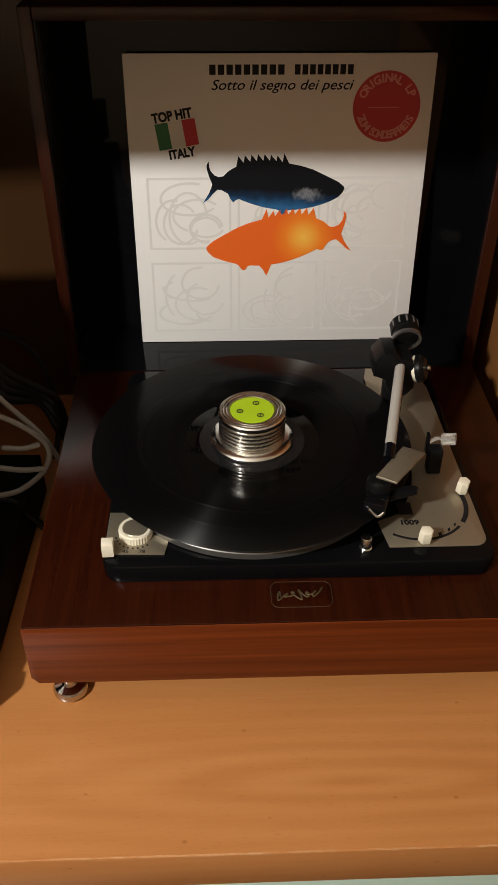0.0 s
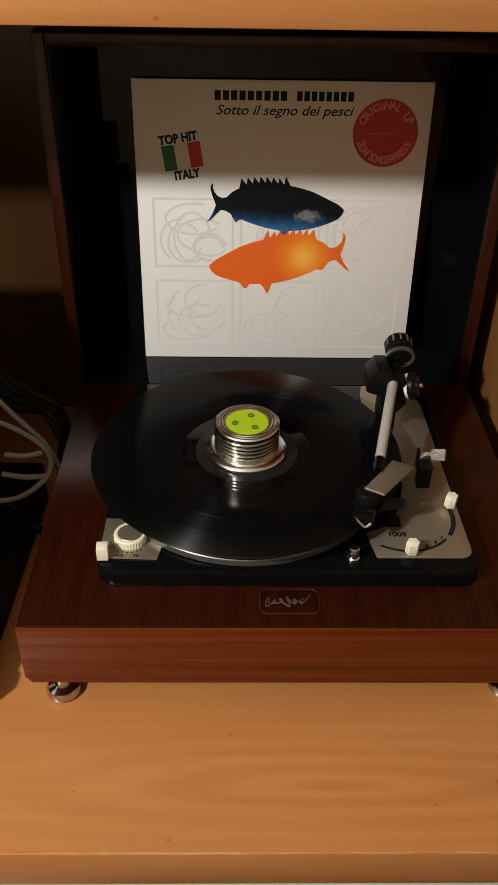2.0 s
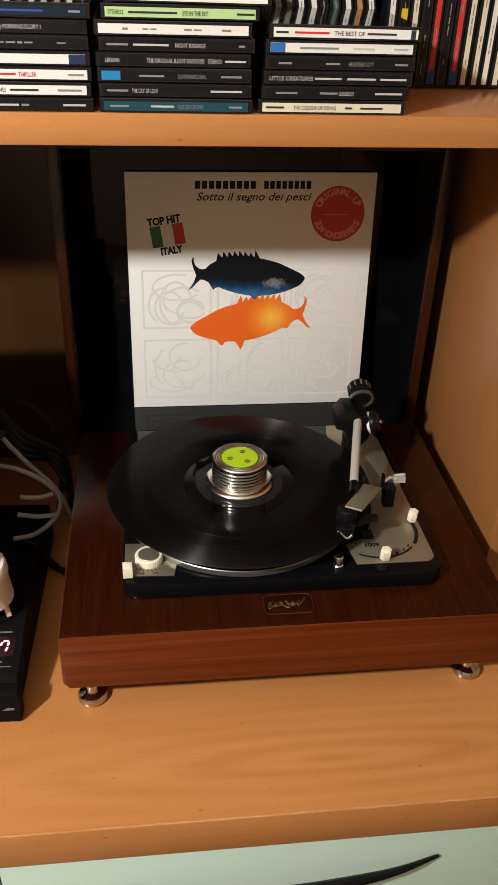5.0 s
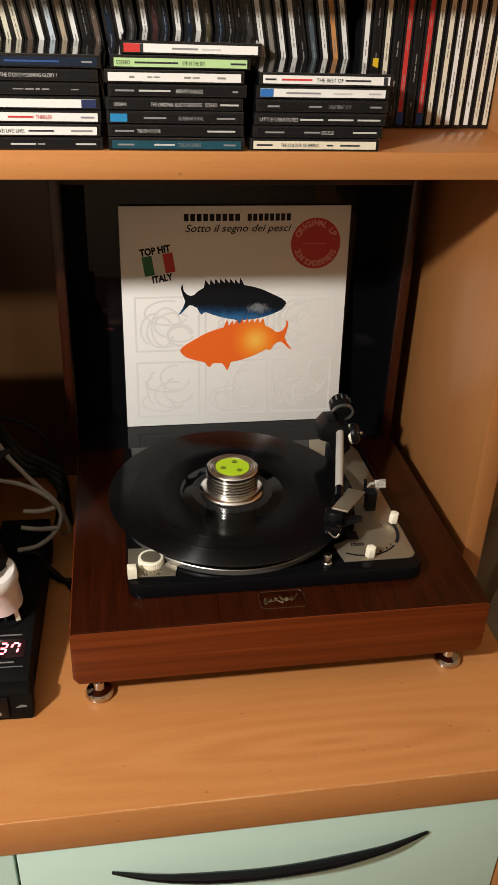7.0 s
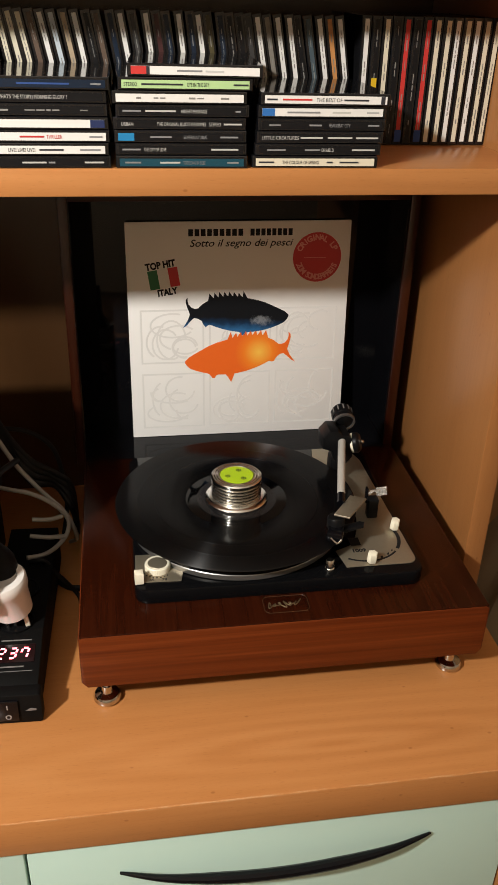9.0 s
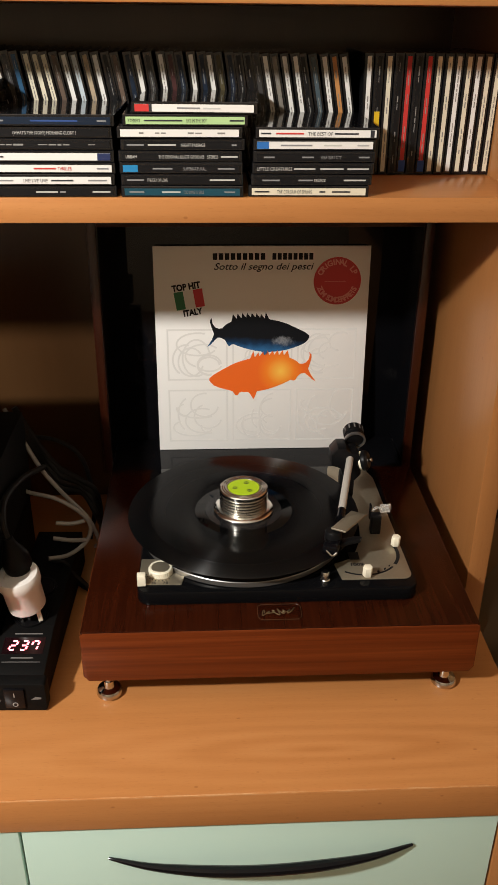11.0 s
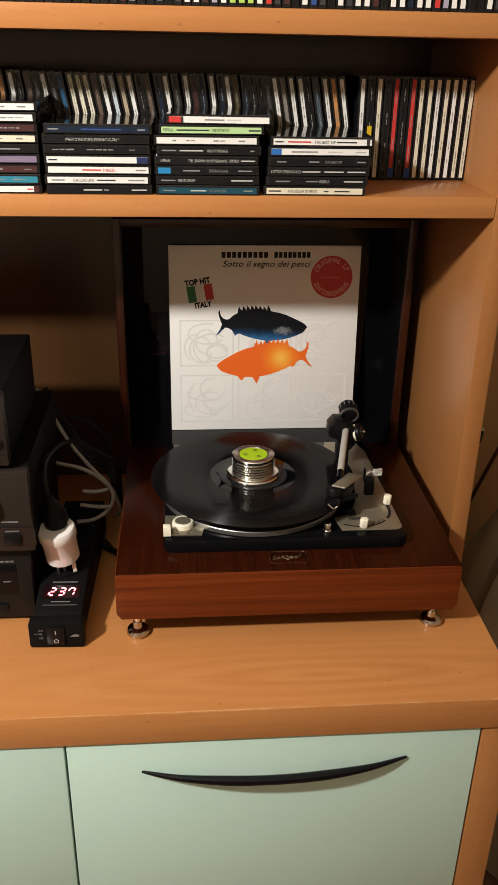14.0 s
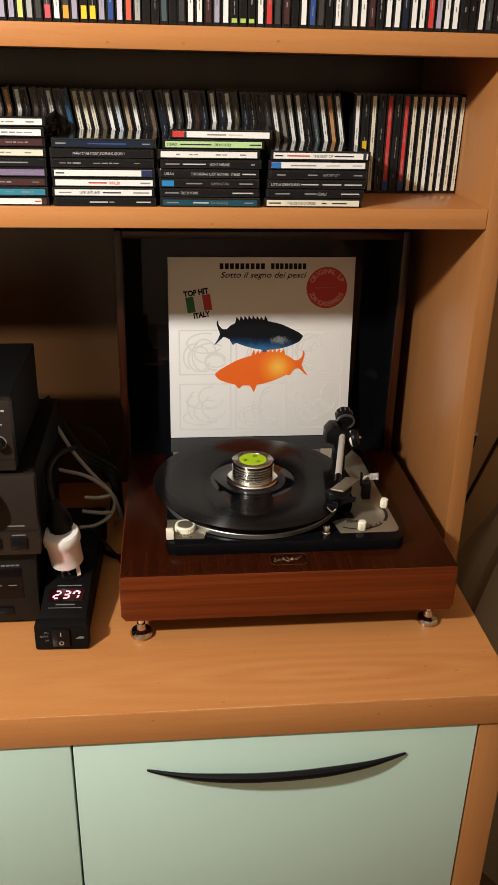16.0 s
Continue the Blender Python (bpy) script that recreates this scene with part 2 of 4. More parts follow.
_r = ramp(M_orange, ((0.0, (0.84, 0.14, 0.014)), (0.4, (0.90, 0.23, 0.018)), (1.0, (0.97, 0.55, 0.08))))
wire(M_orange, _gr, "Fac", _r, "Fac")
wire(M_orange, _r, "Color", bsdf(M_orange), "Base Color")

# fine radial grooves on the record
_v = mapped(M_vinyl, (1, 1, 0))
_w = node(M_vinyl, "ShaderNodeTexWave", Scale=420.0, Distortion=0.0)
_w.wave_type, _w.rings_direction = "RINGS", "Z"
wire(M_vinyl, _v, "Vector", _w, "Vector")
bump(M_vinyl, _w, "Fac", 0.02, 0.0001)
_l = M_vinyl.node_tree.nodes.new("ShaderNodeVectorMath")
_l.operation = "LENGTH"
wire(M_vinyl, _v, "Vector", _l, 0)
_r = node(M_vinyl, "ShaderNodeMapRange")
_r.inputs["From Min"].default_value, _r.inputs["From Max"].default_value = 0.060, 0.150
wire(M_vinyl, _l, "Value", _r, "Value")
# smooth gaps between the tracks and slightly different groove depths
_k = ramp(M_vinyl, ((0.0, (0.12,) * 3), (0.195, (0.13,) * 3), (0.205, (0.07,) * 3), (0.22, (0.15,) * 3), (0.455, (0.13,) * 3), (0.465, (0.07,) * 3), (0.48, (0.12,) * 3),
                    (0.695, (0.15,) * 3), (0.705, (0.07,) * 3), (0.72, (0.13,) * 3), (0.955, (0.14,) * 3), (0.97, (0.06,) * 3)))
wire(M_vinyl, _r, "Result", _k, "Fac")
wire(M_vinyl, _k, "Color", bsdf(M_vinyl), "Roughness")
bsdf(M_vinyl).inputs["Anisotropic"].default_value = 0.45
bsdf(M_vinyl).inputs["Anisotropic Rotation"].default_value = 0.0
_t = M_vinyl.node_tree.nodes.new("ShaderNodeTangent")
_t.direction_type, _t.axis = "RADIAL", "Z"
wire(M_vinyl, _t, "Tangent", bsdf(M_vinyl), "Tangent")
# the steep groove walls throw a fan of sheen towards the lamp
_f = M_vinyl.node_tree.nodes.new("ShaderNodeBsdfAnisotropic")
_f.inputs["Color"].default_value = (0.035, 0.035, 0.037, 1)
_f.inputs["Roughness"].default_value, _f.inputs["Anisotropy"].default_value, _f.inputs["Rotation"].default_value = 0.50, 0.72, 0.0
wire(M_vinyl, _t, "Tangent", _f, "Tangent")
_band = ramp(M_vinyl, ((0.0, (0.0006,) * 3), (0.455, (0.0015,) * 3), (0.47, (0.008,) * 3), (0.485, (0.003,) * 3),
                       (0.70, (0.005,) * 3), (0.71, (0.015,) * 3), (0.725, (0.007,) * 3), (0.90, (0.019,) * 3), (1.0, (0.028,) * 3)))
wire(M_vinyl, _r, "Result", _band, "Fac")
wire(M_vinyl, _band, "Color", _f, "Color")
_sum = M_vinyl.node_tree.nodes.new("ShaderNodeAddShader")
wire(M_vinyl, bsdf(M_vinyl), "BSDF", _sum, 0)
wire(M_vinyl, _f, "BSDF", _sum, 1)
wire(M_vinyl, _sum, "Shader", M_vinyl.node_tree.nodes["Material Output"], "Surface")

_paints = {}


def paint(r, g, b, rough=0.4):
    key = (round(r, 3), round(g, 3), round(b, 3), rough)
    if key not in _paints:
        _paints[key] = material("printed_paper", (r, g, b), rough, spec=0.3)
    return _paints[key]


# ---- builders ----
def add_box(bm, lo, hi, bev=0.0, seg=2):
    c = [(a + b) / 2 for a, b in zip(lo, hi)]
    d = [b - a for a, b in zip(lo, hi)]
    r = bmesh.ops.create_cube(bm, size=1.0, matrix=Matrix.Translation(c) @ Matrix.Diagonal((*d, 1)))
    if bev > 0:
        es = {e for v in r["verts"] for e in v.link_edges}
        bmesh.ops.bevel(bm, geom=list(es), offset=bev, segments=seg, affect="EDGES", profile=0.5)
    return bm


def box(lo, hi, bev=0.0, seg=2):
    return add_box(bmesh.new(), lo, hi, bev, seg)


def lathe(profile, n=48, bm=None, m=None):
    """Turn a profile of (radius, height) round z; ends at radius 0 are closed."""
    bm = bm or bmesh.new()
    m = m or Matrix()
    rings = []
    for r, z in profile:
        if r < 1e-6:
            rings.append([bm.verts.new(m @ Vector((0, 0, z)))])
        else:
            rings.append([bm.verts.new(m @ Vector((r * math.cos(2 * math.pi * k / n), r * math.sin(2 * math.pi * k / n), z))) for k in range(n)])
    for a, b in zip(rings, rings[1:]):
        for k in range(n):
            j = (k + 1) % n
            if len(a) == 1 and len(b) > 1:
                bm.faces.new((a[0], b[j], b[k]))
            elif len(b) == 1 and len(a) > 1:
                bm.faces.new((a[k], a[j], b[0]))
            elif len(a) > 1:
                bm.faces.new((a[k], a[j], b[j], b[k]))
    bmesh.ops.recalc_face_normals(bm, faces=bm.faces[:])
    return bm


def slab(outline, lo, hi, bev=0.0, axis="z", bm=None):
    """A plate with the given outline; axis z: outline in x, y; axis y: outline in x, z."""
    bm = bm or bmesh.new()

    def at(p, h):
        return (p[0], p[1], h) if axis == "z" else (p[0], h, p[1])
    a = [bm.verts.new(at(p, lo)) for p in outline]
    b = [bm.verts.new(at(p, hi)) for p in outline]
    n = len(outline)
    fs = [bm.faces.new(a), bm.faces.new(b)] + [bm.faces.new((a[k], a[(k + 1) % n], b[(k + 1) % n], b[k])) for k in range(n)]
    bmesh.ops.recalc_face_normals(bm, faces=fs)
    if bev > 0:
        bmesh.ops.bevel(bm, geom=list({e for e in fs[0].edges} | {e for e in fs[1].edges}), offset=bev, segments=2, affect="EDGES", profile=0.5)
    return bm


def rounded(x0, y0, x1, y1, r, n=6):
    pts = []
    for cx, cy, a0 in ((x1 - r, y1 - r, 0), (x0 + r, y1 - r, 90), (x0 + r, y0 + r, 180), (x1 - r, y0 + r, 270)):
        for k in range(n + 1):
            a = radians(a0 + 90 * k / n)
            pts.append((cx + r * math.cos(a), cy + r * math.sin(a)))
    return pts


def link(name, bm, mat, parent=None, label="", smooth=True, m=None):
    me = bpy.data.meshes.new(name)
    bm.to_mesh(me)
    bm.free()
    me.materials.append(mat)
    if smooth:
        me.shade_smooth()
        me.set_sharp_from_angle(angle=radians(35))
    ob = new(name, me)
    if parent:
        ob.parent = parent
    if m is not None:
        ob.matrix_basis = m
    if label:
        ob["label"] = label
    return ob


def part(name, bm, mat, parent, label="", m=None):
    return link(name, bm, mat, parent, label, True, m)


def thing(name, label, category, m=None, group="", kind=""):
    ob = new(name)
    ob.empty_display_size = 0.02
    if m is not None:
        ob.matrix_basis = m
    return tagged(ob, label, category, group, kind)


def tube(points, r, n=8, bm=None, taper=None):
    """A round bar through the points, smoothed with a Catmull-Rom line."""
    bm = bm or bmesh.new()
    p = [Vector(q) for q in points]
    line = []
    if len(p) == 2:
        line = p
    else:
        for k in range(len(p) - 1):
            a, b, c, d = p[max(k - 1, 0)], p[k], p[k + 1], p[min(k + 2, len(p) - 1)]
            for j in range(8):
                t = j / 8
                line.append(0.5 * ((2 * b) + (c - a) * t + (2 * a - 5 * b + 4 * c - d) * t * t + (3 * b - a - 3 * c + d) * t ** 3))
        line.append(p[-1])
    rings = []
    for k, q in enumerate(line):
        way = (line[min(k + 1, len(line) - 1)] - line[max(k - 1, 0)]).normalized()
        turn = way.to_track_quat("Z", "Y").to_matrix()
        rr = r if taper is None else r * taper(k / (len(line) - 1))
        rings.append([bm.verts.new(q + turn @ Vector((rr * math.cos(2 * math.pi * j / n), rr * math.sin(2 * math.pi * j / n), 0))) for j in range(n)])
    fs = []
    for a, b in zip(rings, rings[1:]):
        fs += [bm.faces.new((a[j], a[(j + 1) % n], b[(j + 1) % n], b[j])) for j in range(n)]
    fs += [bm.faces.new(rings[0]), bm.faces.new(rings[-1])]
    bmesh.ops.recalc_face_normals(bm, faces=fs)
    return bm


def lettering(name, text, size, mat, parent, m, width=None, shear=0.0, align="LEFT", label="", bold=0.0):
    """Raised print in the built-in font, standing in local x and y of m; width squeezes it to fit."""
    cu = bpy.data.curves.new(name, "FONT")
    cu.body, cu.size, cu.shear, cu.align_x, cu.extrude = text, size, shear, align, 0.00008
    cu.resolution_u, cu.offset = 3, bold
    tmp = bpy.data.objects.new(name, cu)
    scene.collection.objects.link(tmp)
    dg = bpy.context.evaluated_depsgraph_get()
    me = bpy.data.meshes.new_from_object(tmp.evaluated_get(dg))
    bpy.data.objects.remove(tmp)
    bpy.data.curves.remove(cu)
    me.name = name
    if width and len(me.vertices):
        xs = [v.co.x for v in me.vertices]
        k = width / (max(xs) - min(xs))
        me.transform(Matrix.Diagonal((k, 1, 1, 1)))
    me.materials.clear()
    me.materials.append(mat)
    ob = new(name, me)
    ob.parent = parent
    ob.matrix_basis = m
    if label:
        ob["label"] = label
    return ob


FRONT = pose(0, 0, 0, 90, 0, 0)   # local x stays x, local y goes up, facing -y


def structure(name, bm, mat, label, category):
    return tagged(link(name, bm, mat, None, "", False), label, category, "", "structure")


# ---- the room: unseen walls and ceiling toned to set the bounce light ----
structure("floor", box((-3.2, -3.2, -0.80), (2.4, 1.10, -0.75)), M_floor, "dark parquet floor of the room", "floor")
structure("ceiling", box((-3.2, -3.2, 2.55), (2.4, 1.10, 2.6)), M_ceiling, "plain white painted ceiling", "ceiling")
structure("wall_north", box((-3.2, 1.04, -0.75), (2.4, 1.10, 2.55)), M_wall_n, "warm brown plaster wall behind the cabinet", "wall")
structure("wall_south", box((-3.2, -3.2, -0.75), (2.4, -3.14, 2.55)), M_wall, "beige plaster wall behind the viewer", "wall")
structure("wall_west", box((-3.2, -3.14, -0.75), (-3.14, 1.04, 2.55)), M_wall_w, "unseen side wall of the room, browned to cut bounce light", "wall")
structure("wall_east", box((2.34, -3.14, -0.75), (2.4, 1.04, 2.55)), M_wall, "beige plaster side wall of the room", "wall")

# ---- wall unit: base cabinet, worktop, bookcase ----
XR, XL = 0.4135, -0.98
SHELF_Z, SHELF_T = 0.568, 0.026
base = thing("base_cabinet", "beech base cabinet with mint green drawer fronts under the worktop", "cabinet")
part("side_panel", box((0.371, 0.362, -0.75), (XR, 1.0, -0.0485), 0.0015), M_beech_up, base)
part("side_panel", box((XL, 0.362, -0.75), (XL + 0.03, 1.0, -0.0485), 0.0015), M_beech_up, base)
part("body", box((XL + 0.03, 0.384, -0.75), (0.371, 1.0, -0.0485)), M_face2, base, "dark carcass behind the fronts")


def front(x0, x1):
    f = part("drawer_front", box((x0, 0.3625, -0.46), (x1, 0.383, -0.0495), 0.0015), M_mint, base, "mint green lacquered front")
    return f


def handle(parent, xa, xb):
    n = 24
    pts = []
    for k in range(n + 1):
        t = k / n
        s = 4 * t * (1 - t)
        pts.append((xa + (xb - xa) * t, 0.3605 - 0.019 * s ** 0.8, -0.0985 - 0.0066 * s + 0.005 * t))
    h = part("handle", tube(pts[::3], 0.0062, 10, taper=lambda t: 0.24 + 0.76 * min(1, 4.6 * t * (1 - t))), M_gloss, parent, "long curved black handle")
    return h


f = front(-0.1575, 0.3685)
handle(f, -0.0655, 0.2745)
f = front(-0.688, -0.1605)
handle(f, -0.59, -0.26)
part("drawer_front", box((-0.1575, 0.3625, -0.74), (0.3685, 0.383, -0.463), 0.0015), M_mint, base, "mint green lacquered front")
part("drawer_front", box((-0.688, 0.3625, -0.74), (-0.1605, 0.383, -0.463), 0.0015), M_mint, base, "mint green lacquered front")

top = thing("worktop", "beech veneered worktop carrying the record player", "worktop")
part("slab", box((XL, 0.3598, -0.0479), (XR, 1.0, 0.0)), M_beech, top)
part("front_edge", box((XL, 0.358, -0.048), (XR, 0.3608, -0.0003), 0.0010), M_beech_edge, top, "beech front edge worn pale along the top")

case = thing("bookcase", "beech bookcase with shelves of music discs above the worktop", "bookcase")
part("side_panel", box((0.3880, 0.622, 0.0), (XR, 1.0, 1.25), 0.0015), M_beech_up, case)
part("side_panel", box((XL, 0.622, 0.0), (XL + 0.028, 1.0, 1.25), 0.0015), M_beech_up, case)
for z in (SHELF_Z, 0.7715, 0.985):
    part("shelf", box((XL + 0.0285, 0.622, z - SHELF_T), (0.3875, 0.985, z), 0.0012), M_beech, case)
part("top_panel", box((XL, 0.622, 1.25), (XR, 1.0, 1.278), 0.0012), M_beech, case)
part("back_panel", box((XL + 0.028, 0.985, 0.0), (0.3880, 1.0, 1.25)), M_back, case, "plain brown back board")

# ---- record player ----
PX0, PX1, PY0, PY1, PZ0, PZ1 = -0.0985, 0.3635, 0.489, 0.876, 0.040, 0.1115
player = thing("record_player", "vintage record player in a lacquered mahogany plinth with its lid open", "record player")
pl = bmesh.new()
prof = [(PX0 + 0.004, PZ1), (PX1 - 0.004, PZ1), (PX1, PZ1 - 0.004), (PX1, PZ0 + 0.008), (PX1 - 0.006, PZ0), (PX0 + 0.006, PZ0), (PX0, PZ0 + 0.008), (PX0, PZ1 - 0.004)]
slab(prof, PY0, PY1, 0.0025, "y", pl)
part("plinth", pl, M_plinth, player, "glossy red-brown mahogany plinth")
part("top_veneer", box((PX0 + 0.0015, PY0 + 0.0012, PZ1 - 0.002), (PX1 - 0.0015, PY1 - 0.001, PZ1 + 0.0010), 0.0008), M_plinth_top, player, "lacquered top veneer with its shade toned into the wood")
for fx, fy in ((-0.073, 0.512), (0.338, 0.516), (-0.073, 0.845), (0.338, 0.845)):
    foot = part("foot", lathe([(0, 0), (0.0132, 0), (0.0155, 0.003), (0.0155, 0.007), (0.0135, 0.0100), (0.007, 0.0125), (0.006, 0.018), (0.006, 0.0215), (0, 0.0215)], 40), M_chrome, player, "polished chrome foot", pose(fx, fy, 0))
    part("stem", lathe([(0, 0.0215), (0.0045, 0.0215), (0.0045, 0.041), (0, 0.041)], 20), M_steel, foot)

# the lid, standing open at the back
LX0, LX1, LY0, LY1, LZ0, LZ1 = -0.110, 0.3655, 0.8775, 0.9655, 0.100, 0.492
lid = part("lid", box((LX0, LY1 - 0.008, LZ0), (LX1, LY1, LZ1), 0.001), M_gloss, player, "open lid lined in glossy black")
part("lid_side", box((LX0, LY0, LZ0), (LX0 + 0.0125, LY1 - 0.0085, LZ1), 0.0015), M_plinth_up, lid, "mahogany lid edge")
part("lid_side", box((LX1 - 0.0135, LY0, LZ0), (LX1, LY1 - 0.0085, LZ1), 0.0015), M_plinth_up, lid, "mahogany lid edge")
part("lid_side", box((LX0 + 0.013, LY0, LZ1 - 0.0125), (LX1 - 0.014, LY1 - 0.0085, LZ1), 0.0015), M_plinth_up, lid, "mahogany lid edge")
part("lid_side", box((LX0 + 0.013, LY0, LZ0), (LX1 - 0.014, LY1 - 0.0085, 0.1122), 0.0005), M_gloss, lid)
rail = bmesh.new()
sec = [(0.866, 0.1129), (0.866, 0.1136), (0.914, 0.1190), (LY1 - 0.0085, 0.1190), (LY1 - 0.0085, 0.1129)]
ra, rb = [rail.verts.new((LX0 + 0.0145, y, z)) for y, z in sec], [rail.verts.new((LX1 - 0.0155, y, z)) for y, z in sec]
rail.faces.new(ra), rail.faces.new(rb[::-1])
for k in range(5):
    rail.faces.new((ra[k], rb[k], rb[(k + 1) % 5], ra[(k + 1) % 5]))
bmesh.ops.recalc_face_normals(rail, faces=rail.faces[:])
part("lid_lip", rail, M_gloss, lid, "sloping glossy black lip that the sleeve stands on")
part("lining", box((LX0 + 0.0127, LY0 + 0.004, 0.1195), (LX0 + 0.0142, LY1 - 0.0085, LZ1 - 0.013)), M_gloss, lid)
part("lining", box((LX1 - 0.0152, LY0 + 0.004, 0.1195), (LX1 - 0.0137, LY1 - 0.0085, LZ1 - 0.013)), M_gloss, lid)

# chassis, platter
PZ1 += 0.001
CZ = 0.131
RX, RY, RZ = 0.0955, 0.6755, 0.1575
part("chassis", slab(rounded(-0.036, 0.536, 0.300, 0.838, 0.016), 0.112, CZ, 0.0025), M_enamel, player, "black enamelled deck")
part("platter", lathe([(0, 0.1400), (0.1345, 0.1400), (0.1345, 0.1475), (0.1335, 0.1495), (0, 0.1495)], 96), M_enamel, player, "black platter", pose(RX, RY, 0))
part("platter_rim", lathe([(0, 0.1315), (0.1335, 0.1315), (0.1345, 0.1325), (0.1345, 0.1385), (0.1335, 0.1398), (0, 0.1398)], 96), M_rim, player, "bright metal platter rim", pose(RX, RY, 0))
part("mat", lathe([(0, 0.1497), (0.1395, 0.1497), (0.1405, 0.1512), (0.1395, 0.1545), (0, 0.1545)], 96), M_black, player, "black rubber mat", pose(RX, RY, 0))

# right control plate
plate = [(0.204, 0.585), (0.2095, 0.5525)]
plate += [(0.2845 + 0.011 * math.sin(a), 0.5635 - 0.011 * math.cos(a)) for a in np.linspace(0, 1.62, 8)]
plate += [(0.2905, 0.796), (0.2790, 0.834), (0.2290, 0.834), (0.2250, 0.815)]
plate += [(RX + 0.1535 * math.cos(a), RY + 0.1535 * math.sin(a)) for a in np.linspace(0.56, -0.55, 10)]
cp = part("control_plate", slab(plate, CZ + 0.0002, CZ + 0.0016, 0.0004), M_champagne, player, "champagne metal control plate")


def arc_strip(cx, cy, r, a0, a1, w, z, bm=None):
    bm = bm or bmesh.new()
    n = 14
    A = [radians(a0 + (a1 - a0) * k / n) for k in range(n + 1)]
    pts = [(cx + (r + w / 2) * math.cos(a), cy + (r + w / 2) * math.sin(a)) for a in A] + [(cx + (r - w / 2) * math.cos(a), cy + (r - w / 2) * math.sin(a)) for a in reversed(A)]
    return slab(pts, z, z + 0.0003, 0, "z", bm)


AX, AY, AR = 0.2400, 0.6080, 0.0475
part("slot", arc_strip(AX, AY, AR, 238, 318, 0.0024, CZ + 0.0017), M_ink, cp, "dark curved slot")
part("slot", arc_strip(AX, AY, AR, 326, 374, 0.0042, CZ + 0.0017), M_ink, cp, "dark curved slot")
for a in (292, 306, 318):
    part("mark", slab([(AX + (AR - 0.005) * math.cos(radians(a + d)), AY + (AR - 0.005 * e) * math.sin(radians(a + d))) for d, e in ((-2, 1), (2, 1), (2, 0.2), (-2, 0.2))], CZ + 0.0017, CZ + 0.002), M_ink, cp)
part("mark", box((0.2245, 0.5925, CZ + 0.0017), (0.2372, 0.6085, CZ + 0.0020)), M_ink, cp, "small black emblem plate")
lettering("lettering", "1009", 0.0085, M_ink, cp, pose(0.2230, 0.5795, CZ + 0.0018), 0.0160, bold=0.0003)


def hex_knob(m, parent, label):
    w, d, h = 0.0060, 0.0050, 0.0135
    o = [(-w, 0), (-w * 0.55, -d), (w * 0.55, -d), (w, 0), (w * 0.55, d), (-w * 0.55, d)]
    return part("knob", slab(o, 0, h, 0.0009), M_ivory, parent, label, m)


hex_knob(pose(0.2405, 0.5580, CZ + 0.003, 6, 0, 0), player, "ivory selector knob")
hex_knob(pose(0.2875, 0.6215, CZ + 0.003, 4, -4, 60), player, "ivory selector knob")

# left speed plate
lp = part("speed_plate", slab([(-0.034, 0.603), (-0.0345, 0.566), (-0.028, 0.551), (0.0165, 0.5495), (0.021, 0.572), (-0.006, 0.602)], CZ + 0.0002, CZ + 0.0016, 0.0004), M_champagne, player, "champagne metal speed plate")
kn = bmesh.new()
n = 72
prof = [(0.0190, 0.0), (0.0190, 0.0075), (0.0182, 0.0088), (0.0150, 0.0088), (0.0148, 0.0078)]
rings = [[kn.verts.new(((r * (1 + (0.035 if (k % 2 and j < 2) else 0))) * math.cos(2 * math.pi * k / n), (r * (1 + (0.035 if (k % 2 and j < 2) else 0))) * math.sin(2 * math.pi * k / n), z)) for k in range(n)] for j, (r, z) in enumerate(prof)]
for a, b in zip(rings, rings[1:]):
    for k in range(n):
        kn.faces.new((a[k], a[(k + 1) % n], b[(k + 1) % n], b[k]))
kn.faces.new(rings[0][::-1])
kn.faces.new(rings[-1])
part("pitch_knob", kn, M_ivory, player, "ribbed ivory pitch ring", pose(-0.0090, 0.5745, CZ + 0.0018) @ Matrix.Diagonal((0.75, 0.75, 0.9, 1)))
part("knob_cap", lathe([(0, 0), (0.0146, 0), (0.0146, 0.0082), (0.0138, 0.0088), (0, 0.0088)], 36), M_champagne, player, "grey metal cap", pose(-0.0090, 0.5745, CZ + 0.0020) @ Matrix.Diagonal((0.75, 0.75, 0.9, 1)))
lv = part("knob", slab([(-0.007, -0.0065), (0.0065, -0.0080), (0.0075, 0.0060), (-0.0060, 0.0075)], 0, 0.0150, 0.0012), M_ivory, player, "ivory speed lever", pose(-0.0310, 0.5525, CZ + 0.001, 0, 0, 8) @ Matrix.Diagonal((0.72, 0.72, 0.95, 1)))
for k in range(9):
    a = radians(195 + 14 * k)
    part("mark", lathe([(0, 0), (0.0009, 0), (0.0009, 0.0003), (0, 0.0003)], 8), M_ink, lp, "", pose(-0.0090 + 0.0175 * math.cos(a), 0.5745 + 0.0175 * math.sin(a), CZ + 0.0017))
lettering("lettering", "45", 0.0060, M_ink, lp, pose(-0.0195, 0.5515, CZ + 0.0018))
lettering("lettering", "78", 0.0060, M_ink, lp, pose(-0.0055, 0.5512, CZ + 0.0018))
bt = part("push_button", lathe([(0, 0), (0.0055, 0), (0.0055, 0.003), (0.0046, 0.004), (0.0046, 0.0135), (0.0040, 0.0145), (0, 0.0145)], 28), M_steel, player, "small steel push button", pose(0.1885, 0.5520, CZ))

